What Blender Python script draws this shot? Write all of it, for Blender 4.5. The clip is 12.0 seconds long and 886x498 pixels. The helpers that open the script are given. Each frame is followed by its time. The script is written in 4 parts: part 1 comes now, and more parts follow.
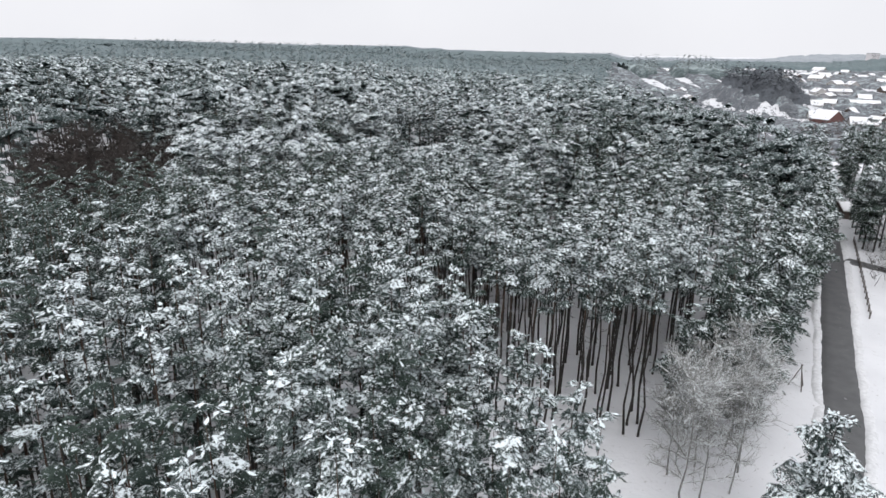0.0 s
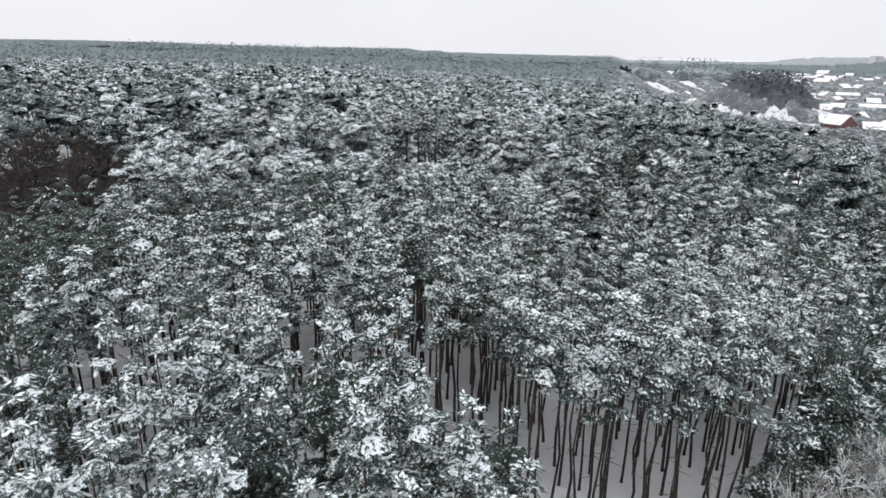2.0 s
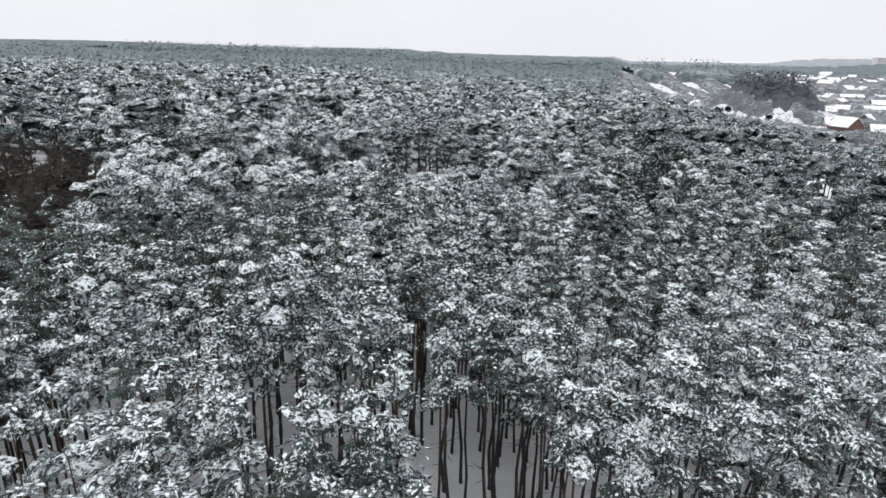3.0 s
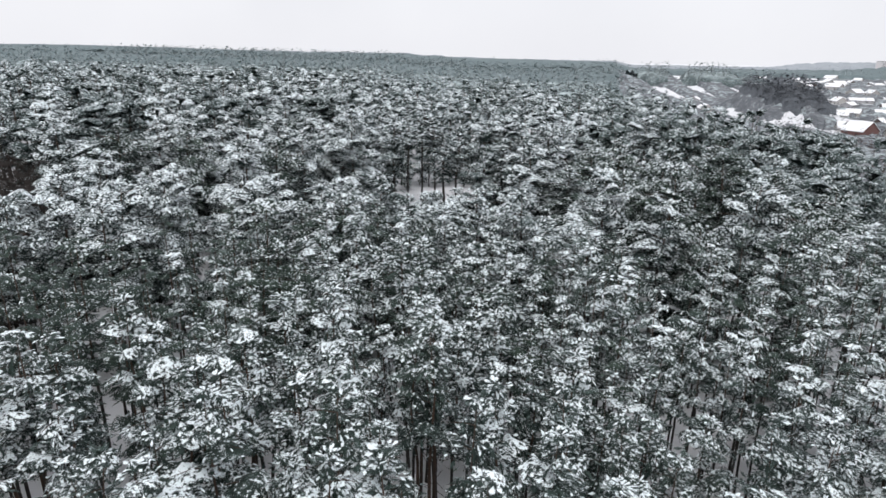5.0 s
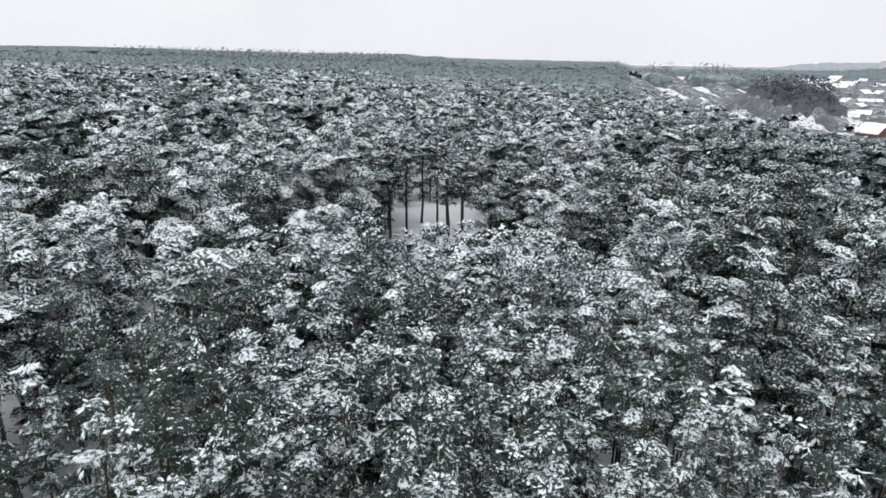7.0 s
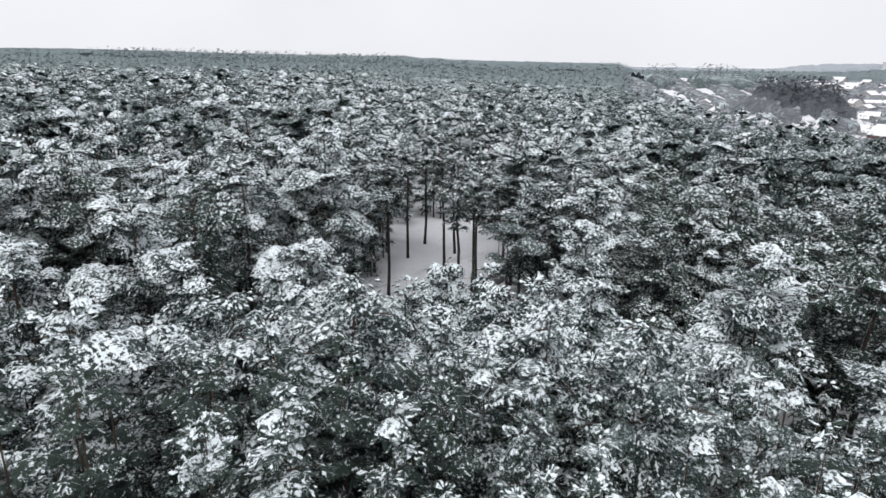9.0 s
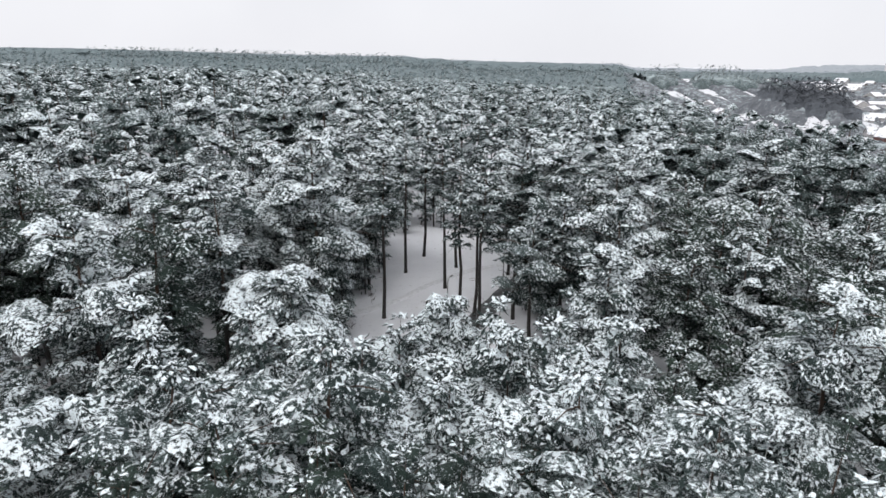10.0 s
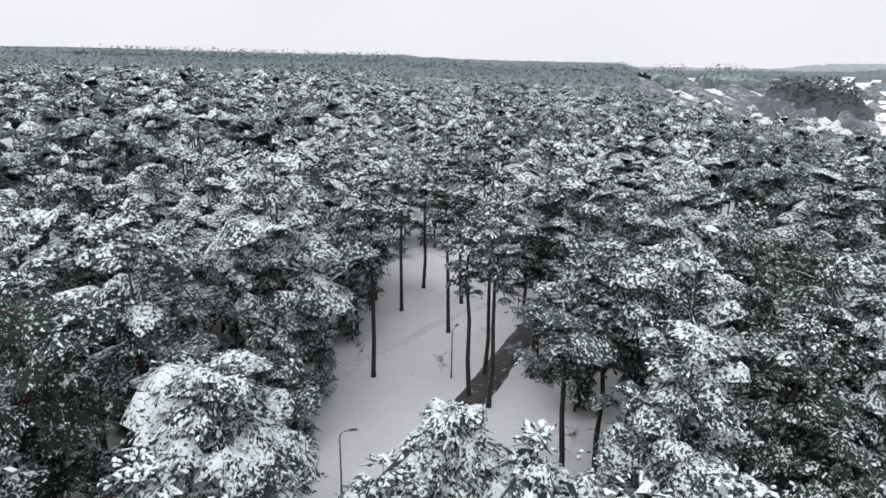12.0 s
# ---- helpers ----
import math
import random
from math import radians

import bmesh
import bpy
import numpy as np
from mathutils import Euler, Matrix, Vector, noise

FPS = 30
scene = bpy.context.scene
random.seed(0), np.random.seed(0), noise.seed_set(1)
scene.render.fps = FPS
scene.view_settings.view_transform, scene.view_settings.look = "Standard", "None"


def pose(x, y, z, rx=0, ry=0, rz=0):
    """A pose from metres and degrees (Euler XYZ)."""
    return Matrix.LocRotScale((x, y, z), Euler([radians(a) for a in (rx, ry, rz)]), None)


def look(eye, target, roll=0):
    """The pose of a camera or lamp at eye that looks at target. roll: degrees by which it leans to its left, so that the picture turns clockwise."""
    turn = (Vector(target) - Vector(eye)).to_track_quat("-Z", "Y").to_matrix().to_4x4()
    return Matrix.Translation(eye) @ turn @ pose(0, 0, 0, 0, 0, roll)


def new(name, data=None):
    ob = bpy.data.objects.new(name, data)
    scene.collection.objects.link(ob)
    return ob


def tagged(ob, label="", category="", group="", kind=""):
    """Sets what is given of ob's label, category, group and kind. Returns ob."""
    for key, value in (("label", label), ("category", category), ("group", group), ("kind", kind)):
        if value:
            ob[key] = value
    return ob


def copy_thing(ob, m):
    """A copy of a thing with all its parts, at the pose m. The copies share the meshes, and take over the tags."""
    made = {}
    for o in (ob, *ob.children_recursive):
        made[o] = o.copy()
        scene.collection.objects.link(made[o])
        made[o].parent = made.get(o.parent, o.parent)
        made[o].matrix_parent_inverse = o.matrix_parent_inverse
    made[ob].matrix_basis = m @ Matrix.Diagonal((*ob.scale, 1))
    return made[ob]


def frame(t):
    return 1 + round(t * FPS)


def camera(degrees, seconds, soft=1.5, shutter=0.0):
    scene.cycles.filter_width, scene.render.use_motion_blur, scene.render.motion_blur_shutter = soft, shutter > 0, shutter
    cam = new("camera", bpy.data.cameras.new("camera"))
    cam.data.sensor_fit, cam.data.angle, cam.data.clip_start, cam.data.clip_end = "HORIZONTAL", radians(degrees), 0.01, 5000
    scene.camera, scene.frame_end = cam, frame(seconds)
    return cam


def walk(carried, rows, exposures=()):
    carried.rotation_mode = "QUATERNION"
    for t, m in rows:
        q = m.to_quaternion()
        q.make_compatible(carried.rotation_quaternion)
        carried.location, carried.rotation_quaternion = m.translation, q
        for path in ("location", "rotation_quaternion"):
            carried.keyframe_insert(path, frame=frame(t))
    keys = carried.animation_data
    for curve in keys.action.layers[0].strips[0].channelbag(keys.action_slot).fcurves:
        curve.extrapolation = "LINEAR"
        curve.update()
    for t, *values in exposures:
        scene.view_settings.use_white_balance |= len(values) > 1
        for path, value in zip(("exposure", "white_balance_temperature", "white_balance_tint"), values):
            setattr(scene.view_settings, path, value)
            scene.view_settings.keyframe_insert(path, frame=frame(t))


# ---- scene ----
cam = camera(72.0, 12.0, soft=1.5)

PATH = [
    (0, (0.965, -1.686, 34.526), (1.03, 0.217, 33.913), 1.0),
    (0.5, (1.058, 2.959, 34.443), (1.123, 4.862, 33.833), 0.9),
    (1, (1.169, 7.532, 34.366), (1.234, 9.436, 33.76), 0.9),
    (1.5, (1.166, 12.016, 34.423), (1.231, 13.921, 33.818), 1.0),
    (2, (1.14, 16.732, 34.483), (1.206, 18.637, 33.877), 1.1),
    (2.5, (1.08, 21.537, 34.469), (1.147, 23.441, 33.862), 1.3),
    (3, (0.995, 26.289, 34.41), (1.061, 28.195, 33.806), 1.2),
    (3.2, (0.94, 28.158, 34.385), (1.009, 30.063, 33.778), 1.2),
    (4.8, (0.198, 43.38, 33.038), (0.26, 45.289, 32.446), 1.2),
    (5, (0.155, 45.243, 32.994), (0.22, 47.153, 32.403), 1.1),
    (5.5, (0.14, 49.847, 32.94), (0.204, 51.757, 32.35), 1.1),
    (6, (0.112, 54.373, 32.905), (0.177, 56.283, 32.315), 1.0),
    (6.5, (0.075, 58.864, 32.844), (0.139, 60.774, 32.255), 1.0),
    (7, (0.035, 63.403, 32.835), (0.099, 65.314, 32.247), 1.0),
    (7.2, (0.001, 65.119, 32.806), (0.066, 67.03, 32.219), 0.9),
    (8.8, (-0.832, 78.322, 32.125), (-0.764, 80.235, 31.544), 1.1),
    (9, (-0.803, 79.931, 32.111), (-0.736, 81.843, 31.529), 0.9),
    (9.5, (-0.721, 83.824, 32.06), (-0.654, 85.737, 31.479), 1.0),
    (10, (-0.609, 87.728, 32.014), (-0.543, 89.641, 31.433), 1.0),
    (10.5, (-0.504, 91.641, 32.018), (-0.439, 93.554, 31.437), 1.0),
    (11, (-0.457, 95.629, 32.012), (-0.393, 97.541, 31.43), 1.0),
    (11.5, (-0.407, 99.583, 32.003), (-0.344, 101.495, 31.42), 1.1),
    (12, (-0.401, 103.589, 31.974), (-0.338, 105.501, 31.39), 1.0),
]
walk(cam, [(t, look(eye, target, roll)) for t, eye, target, roll in PATH], exposures=[(0, 0.04), (12, 0.04)])

# ---- light ----
world = bpy.data.worlds.new("overcast_sky")
scene.world = world
world.use_nodes = True
wn, wl = world.node_tree.nodes, world.node_tree.links
wn.clear()
sky = wn.new("ShaderNodeTexSky")
sky.sky_type, sky.sun_disc = "NISHITA", False
sky.sun_elevation, sky.sun_rotation = radians(38), radians(200)
sky.dust_density, sky.air_density = 4.0, 1.0
sky_low = wn.new("ShaderNodeMix")
sky_low.data_type, sky_low.blend_type = "RGBA", "MULTIPLY"
sky_low.inputs[0].default_value = 1.0
sky_low.inputs[7].default_value = (0.1, 0.1, 0.1, 1)
cloud = wn.new("ShaderNodeTexNoise")
cloud.inputs["Scale"].default_value, cloud.inputs["Detail"].default_value = 2.5, 5
cloud_ramp = wn.new("ShaderNodeValToRGB")
cloud_ramp.color_ramp.elements[0].position, cloud_ramp.color_ramp.elements[0].color = 0.3, (0.87, 0.875, 0.925, 1)
cloud_ramp.color_ramp.elements[1].position, cloud_ramp.color_ramp.elements[1].color = 0.7, (0.95, 0.955, 1.0, 1)
sky_mix = wn.new("ShaderNodeMix")
sky_mix.data_type = "RGBA"
sky_mix.inputs[0].default_value = 0.92
back = wn.new("ShaderNodeBackground")
back.inputs["Strength"].default_value = 1.0
wout = wn.new("ShaderNodeOutputWorld")
wl.new(sky.outputs[0], sky_low.inputs[6])
wl.new(sky_low.outputs[2], sky_mix.inputs[6])
wl.new(cloud.outputs[0], cloud_ramp.inputs[0])
wl.new(cloud_ramp.outputs[0], sky_mix.inputs[7])
wl.new(sky_mix.outputs[2], back.inputs[0])
wl.new(back.outputs[0], wout.inputs[0])

sun_data = bpy.data.lights.new("sun", "SUN")
sun_data.energy, sun_data.angle, sun_data.color = 1.5, radians(70), (1.0, 0.985, 0.97)
sun = new("sun", sun_data)
sun.matrix_world = look((-30, -60, 160), (0, 0, 0))


# ---- materials ----
def material(name, rough=0.8):
    m = bpy.data.materials.new(name)
    m.use_nodes = True
    n, l = m.node_tree.nodes, m.node_tree.links
    b = n["Principled BSDF"]
    b.inputs["Roughness"].default_value = rough
    return m, n, l, b


def noise_node(n, l, scale, detail=3.0, coords=None, rough=0.55):
    t = n.new("ShaderNodeTexNoise")
    t.inputs["Scale"].default_value, t.inputs["Detail"].default_value = scale, detail
    t.inputs["Roughness"].default_value = rough
    if coords:
        l.new(coords, t.inputs["Vector"])
    return t.outputs[0]


def ramp(n, l, source, stops):
    r = n.new("ShaderNodeValToRGB")
    e = r.color_ramp.elements
    while len(e) < len(stops):
        e.new(0.5)
    for k, (at, colour) in enumerate(stops):
        e[k].position, e[k].color = at, (*colour, 1)
    l.new(source, r.inputs[0])
    return r.outputs[0]


def mix(n, l, factor, a, b, mode="MIX"):
    x = n.new("ShaderNodeMix")
    x.data_type, x.blend_type = "RGBA", mode
    for socket, value in ((x.inputs[0], factor), (x.inputs[6], a), (x.inputs[7], b)):
        if isinstance(value, (int, float)):
            socket.default_value = value
        elif isinstance(value, tuple):
            socket.default_value = (*value, 1)
        else:
            l.new(value, socket)
    return x.outputs[2]


def maths(n, l, op, a, b=0.0, clamp=False):
    x = n.new("ShaderNodeMath")
    x.operation, x.use_clamp = op, clamp
    for socket, value in ((x.inputs[0], a), (x.inputs[1], b)):
        if isinstance(value, (int, float)):
            socket.default_value = value
        else:
            l.new(value, socket)
    return x.outputs[0]


def bump(n, l, b, height, strength, distance):
    k = n.new("ShaderNodeBump")
    k.inputs["Strength"].default_value, k.inputs["Distance"].default_value = strength, distance
    l.new(height, k.inputs["Height"])
    l.new(k.outputs[0], b.inputs["Normal"])


def where(n):
    return n.new("ShaderNodeNewGeometry").outputs["Position"]


def upness(n, l):
    z = n.new("ShaderNodeSeparateXYZ")
    l.new(n.new("ShaderNodeNewGeometry").outputs["Normal"], z.inputs[0])
    return z.outputs[2]


SNOW = (0.83, 0.87, 0.885)
SNOW_THIN = (0.68, 0.79, 0.81)  # thin snow over green needles


def body_of(n):
    at = n.new("ShaderNodeAttribute")
    at.attribute_name = "body"
    return at.outputs["Fac"]


def run_of(n):
    at = n.new("ShaderNodeAttribute")
    at.attribute_name = "lie"
    return at.outputs["Vector"]


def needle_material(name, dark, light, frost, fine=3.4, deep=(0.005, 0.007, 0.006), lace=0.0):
    """Dark needles; snow lies in broken patches on what faces up."""
    m, n, l, b = material(name, 0.75)
    p = where(n)
    broad = noise_node(n, l, 0.10, 2, p)
    base = mix(n, l, ramp(n, l, broad, [(0.35, (0, 0, 0)), (0.65, (1, 1, 1))]), dark, light)
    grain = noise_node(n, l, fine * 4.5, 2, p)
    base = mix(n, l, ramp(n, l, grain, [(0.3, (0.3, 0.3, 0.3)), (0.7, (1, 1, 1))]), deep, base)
    up = maths(n, l, "MULTIPLY_ADD", upness(n, l), 0.30)
    up.node.inputs[2].default_value = frost
    regional = maths(n, l, "MULTIPLY", maths(n, l, "SUBTRACT", noise_node(n, l, 0.045, 3, p), 0.5), 0.35)
    patches = maths(n, l, "ADD", noise_node(n, l, fine, 5, p, 0.72), regional)
    lie = ramp(n, l, maths(n, l, "ADD", patches, up), [(0.72, (0, 0, 0)), (0.98, (0.8, 0.8, 0.8))])
    l.new(mix(n, l, lie, base, SNOW_THIN), b.inputs["Base Color"])
    bump(n, l, b, grain, 0.6, 0.08)
    if lace:
        gaps = ramp(n, l, maths(n, l, "MULTIPLY_ADD", body_of(n), 0.28), [(0.49, (0, 0, 0)), (0.55, (1, 1, 1))])
        l.new(noise_node(n, l, lace, 3, run_of(n), 0.65), gaps.node.inputs[0].links[0].from_node.inputs[2])
        l.new(gaps, b.inputs["Alpha"])
    return m


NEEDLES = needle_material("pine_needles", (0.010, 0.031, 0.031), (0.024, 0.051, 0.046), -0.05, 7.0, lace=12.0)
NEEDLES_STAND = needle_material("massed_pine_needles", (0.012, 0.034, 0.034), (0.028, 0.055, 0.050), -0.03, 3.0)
# snow-patched needles, base colour lightened to hold some distance haze
NEEDLES_MID = needle_material("hazed_snowy_needles", (0.060, 0.086, 0.090), (0.085, 0.115, 0.118), 0.02, 0.9, (0.035, 0.05, 0.053))
BROWN_HAZE = needle_material("brown_twig_tangle", (0.030, 0.025, 0.023), (0.042, 0.033, 0.030), -0.2, 6.0, lace=4.0)
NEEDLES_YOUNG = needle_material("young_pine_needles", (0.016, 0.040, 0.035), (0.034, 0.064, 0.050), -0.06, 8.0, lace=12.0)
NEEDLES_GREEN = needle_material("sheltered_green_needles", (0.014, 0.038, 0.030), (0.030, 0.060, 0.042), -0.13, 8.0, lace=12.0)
# far needles: the blue-grey haze of distance is mixed into the base colour
NEEDLES_FAR = needle_material("hazed_far_needles", (0.135, 0.182, 0.192), (0.180, 0.232, 0.242), -0.22, 0.25, (0.070, 0.098, 0.106))
# horizon woods: paler again, thicker haze put into the colour
NEEDLES_PALE = needle_material("thickly_hazed_woods", (0.30, 0.33, 0.36), (0.38, 0.41, 0.44), -0.30, 0.5, (0.26, 0.29, 0.32))


def snow_load_material(name, grain):
    m, n, l, b = material(name, 0.7)
    p = where(n)
    tone = mix(n, l, noise_node(n, l, 3.0, 3, p), (0.74, 0.83, 0.86), (0.82, 0.88, 0.91))
    poking = ramp(n, l, noise_node(n, l, 9.0, 3, p, 0.65), [(0.33, (1, 1, 1)), (0.43, (0, 0, 0))])
    l.new(mix(n, l, poking, tone, (0.24, 0.29, 0.29)), b.inputs["Base Color"])
    whole = ramp(n, l, maths(n, l, "MULTIPLY_ADD", body_of(n), 0.44), [(0.59, (0, 0, 0)), (0.66, (1, 1, 1))])
    l.new(noise_node(n, l, grain, 4, run_of(n), 0.7), whole.node.inputs[0].links[0].from_node.inputs[2])
    l.new(whole, b.inputs["Alpha"])
    bump(n, l, b, noise_node(n, l, 14, 3, p), 0.5, 0.06)
    return m


SNOW_LOAD = snow_load_material("snow_on_branches", 4.8)
SNOW_BROAD = snow_load_material("snow_on_crowns", 3.6)


def snow_ground_material():
    m, n, l, b = material("snow_ground", 0.75)
    p = where(n)
    litter = ramp(n, l, noise_node(n, l, 1.6, 5, p, 0.75), [(0.29, (1, 1, 1)), (0.39, (0, 0, 0))])
    tone = ramp(n, l, noise_node(n, l, 0.09, 4, p), [(0.3, (0.66, 0.67, 0.70)), (0.7, (0.78, 0.79, 0.82))])
    l.new(mix(n, l, maths(n, l, "MULTIPLY", litter, 0.75), tone, (0.30, 0.29, 0.27)), b.inputs["Base Color"])
    bump(n, l, b, noise_node(n, l, 1.3, 5, p, 0.6), 0.6, 0.25)
    return m


SNOW_GROUND = snow_ground_material()


def bark_material(name, low, high, turn, plaster):
    """Grey-brown plated bark below, orange flaking bark above; wind-blown snow on one side."""
    m, n, l, b = material(name, 0.9)
    p = where(n)
    zed = n.new("ShaderNodeSeparateXYZ")
    l.new(p, zed.inputs[0])
    stretch = n.new("ShaderNodeMapping")
    stretch.inputs["Scale"].default_value = (9, 9, 1.6)
    l.new(p, stretch.inputs[0])
    plates = noise_node(n, l, 1.0, 4, stretch.outputs[0], 0.7)
    rise = maths(n, l, "ADD", maths(n, l, "DIVIDE", maths(n, l, "SUBTRACT", zed.outputs[2], turn), 5.0), noise_node(n, l, 0.6, 2, p), True)
    base = mix(n, l, ramp(n, l, rise, [(0.35, (0, 0, 0)), (0.9, (1, 1, 1))]), low, high)
    base = mix(n, l, ramp(n, l, plates, [(0.3, (0.3, 0.3, 0.3)), (0.62, (1, 1, 1))]), (0.012, 0.010, 0.009), base)
    side = n.new("ShaderNodeVectorMath")
    side.operation = "DOT_PRODUCT"
    l.new(n.new("ShaderNodeNewGeometry").outputs["Normal"], side.inputs[0])
    side.inputs[1].default_value = (-0.75, 0.35, 0.55)
    stick = maths(n, l, "MULTIPLY", side.outputs["Value"], noise_node(n, l, 2.2, 4, p, 0.7))
    snow = ramp(n, l, stick, [(0.36 - plaster, (0, 0, 0)), (0.46 - plaster, (1, 1, 1))])
    l.new(mix(n, l, snow, base, SNOW), b.inputs["Base Color"])
    bump(n, l, b, plates, 0.7, 0.04)
    return m


BARK = bark_material("pine_bark", (0.045, 0.040, 0.037), (0.090, 0.056, 0.040), 12.0, 0.0)
BARK_YOUNG = bark_material("young_pine_bark", (0.038, 0.033, 0.030), (0.085, 0.054, 0.038), 8.0, -0.02)
BARK_BROWN = bark_material("bare_brown_bark", (0.042, 0.035, 0.032), (0.052, 0.041, 0.037), 6.0, -0.08)
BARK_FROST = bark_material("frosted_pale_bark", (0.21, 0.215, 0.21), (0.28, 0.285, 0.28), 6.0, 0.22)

TWIG_FROST = bark_material("snow_coated_twigs", (0.25, 0.25, 0.24), (0.33, 0.33, 0.32), 6.0, 0.18)


def plain_material(name, colour, rough=0.7, vary=0.25, scale=3.0, relief=0.02):
    m, n, l, b = material(name, rough)
    p = where(n)
    f = ramp(n, l, noise_node(n, l, scale, 4, p, 0.65), [(0.25, (0, 0, 0)), (0.75, (1, 1, 1))])
    a = tuple(c * (1 - vary) for c in colour)
    z = tuple(min(1.0, c * (1 + vary)) for c in colour)
    l.new(mix(n, l, f, a, z), b.inputs["Base Color"])
    bump(n, l, b, noise_node(n, l, scale * 6, 3, p), 0.4, relief)
    return m


def road_material(name, wet, snow_at):
    m, n, l, b = material(name, 0.55)
    p = where(n)
    tone = ramp(n, l, noise_node(n, l, 0.5, 4, p), [(0.3, (wet * 0.8, wet * 0.82, wet * 0.86)), (0.7, (wet * 1.25, wet * 1.27, wet * 1.3))])
    slush = ramp(n, l, noise_node(n, l, 0.9, 5, p, 0.7), [(snow_at, (0, 0, 0)), (snow_at + 0.12, (1, 1, 1))])
    l.new(mix(n, l, slush, tone, (0.55, 0.56, 0.58)), b.inputs["Base Color"])
    bump(n, l, b, noise_node(n, l, 30, 3, p), 0.3, 0.01)
    return m


ASPHALT = road_material("wet_asphalt", 0.085, 0.66)
PATH_WET = road_material("wet_path", 0.060, 0.56)
TRODDEN = plain_material("trodden_snow", (0.66, 0.67, 0.69), 0.8, 0.2, 2.0, 0.06)
METAL = plain_material("grey_painted_steel", (0.12, 0.125, 0.13), 0.45, 0.15, 6.0, 0.002)
GLASS = plain_material("dark_window_glass", (0.03, 0.035, 0.045), 0.1, 0.2, 0.5, 0.0)
WALL_RED = plain_material("red_brick_wall", (0.17, 0.088, 0.080), 0.85, 0.2, 2.0)
WALL_PALE = plain_material("pale_plaster_wall", (0.42, 0.41, 0.40), 0.85, 0.12, 0.8)
WALL_BLOCK = plain_material("pale_panel_wall", (0.62, 0.60, 0.61), 0.85, 0.08, 0.3)
WALL_BROWN = plain_material("brown_timber_wall", (0.085, 0.062, 0.052), 0.85, 0.25, 2.0)
WALL_GREY = plain_material("grey_block_wall", (0.36, 0.36, 0.37), 0.85, 0.15, 0.6)
ROOF_SNOW = plain_material("roof_snow", (0.84, 0.85, 0.88), 0.7, 0.05, 1.0, 0.05)
ROOF_EDGE = plain_material("dark_roof_edge", (0.10, 0.07, 0.065), 0.7, 0.2, 2.0)
FENCE_WOOD = plain_material("weathered_fence_wood", (0.11, 0.095, 0.085), 0.9, 0.3, 5.0)


# ---- meshes ----
def mesh_of(name, verts, tris, mats, which=None, smooth=False):
    me = bpy.data.meshes.new(name)
    verts, tris = np.asarray(verts, np.float32), np.asarray(tris, np.int32)
    body, lie = (verts[:, 3], verts[:, 4:]) if verts.shape[1] == 7 else (None, None)
    verts = np.ascontiguousarray(verts[:, :3])
    me.vertices.add(len(verts))
    me.vertices.foreach_set("co", verts.ravel())
    me.loops.add(tris.size)
    me.loops.foreach_set("vertex_index", tris.ravel())
    me.polygons.add(len(tris))
    me.polygons.foreach_set("loop_start", np.arange(0, tris.size, 3, dtype=np.int32))
    for m in mats:
        me.materials.append(m)
    if which is not None:
        me.polygons.foreach_set("material_index", np.asarray(which, np.int32))
    me.polygons.foreach_set("use_smooth", np.full(len(tris), smooth))
    if body is not None:
        me.attributes.new("body", "FLOAT", "POINT").data.foreach_set("value", np.ascontiguousarray(body))
        me.attributes.new("lie", "FLOAT_VECTOR", "POINT").data.foreach_set("vector", np.ascontiguousarray(lie).ravel())
    me.update(calc_edges=True)
    return me


def solid(v):
    """Vertices with four more columns: how whole the piece is there, and the run of its grain."""
    v = np.asarray(v, float)
    return v if v.shape[1] == 7 else np.concatenate([v, np.ones((len(v), 1)), v * 0.5], 1)


def joined(pieces):
    """One pair of arrays out of many (verts, tris)."""
    vs, ts, at = [], [], 0
    for v, t in pieces:
        vs.append(v)
        ts.append(np.asarray(t) + at)
        at += len(v)
    return np.concatenate(vs), np.concatenate(ts)


def tube(points, radii, sides):
    """A tapered limb along points, closed at its tip."""
    points = np.asarray(points, float)
    rings = []
    for k, p in enumerate(points):
        d = points[min(k + 1, len(points) - 1)] - points[max(k - 1, 0)]
        d /= np.linalg.norm(d) + 1e-9
        a = np.cross(d, (0.31, 0.95, 0.02) if abs(d[2]) > 0.6 else (0, 0, 1))
        a /= np.linalg.norm(a)
        b = np.cross(d, a)
        th = np.arange(sides) / sides * 2 * np.pi
        rings.append(p + radii[k] * (np.cos(th)[:, None] * a + np.sin(th)[:, None] * b))
    v = np.concatenate(rings)
    t = []
    for k in range(len(points) - 1):
        for s in range(sides):
            q, w = k * sides + s, k * sides + (s + 1) % sides
            t += [(q, w, w + sides), (q, w + sides, q + sides)]
    last = (len(points) - 1) * sides
    t += [(last, last + s, last + s + 1) for s in range(1, sides - 1)]
    return v, np.array(t)


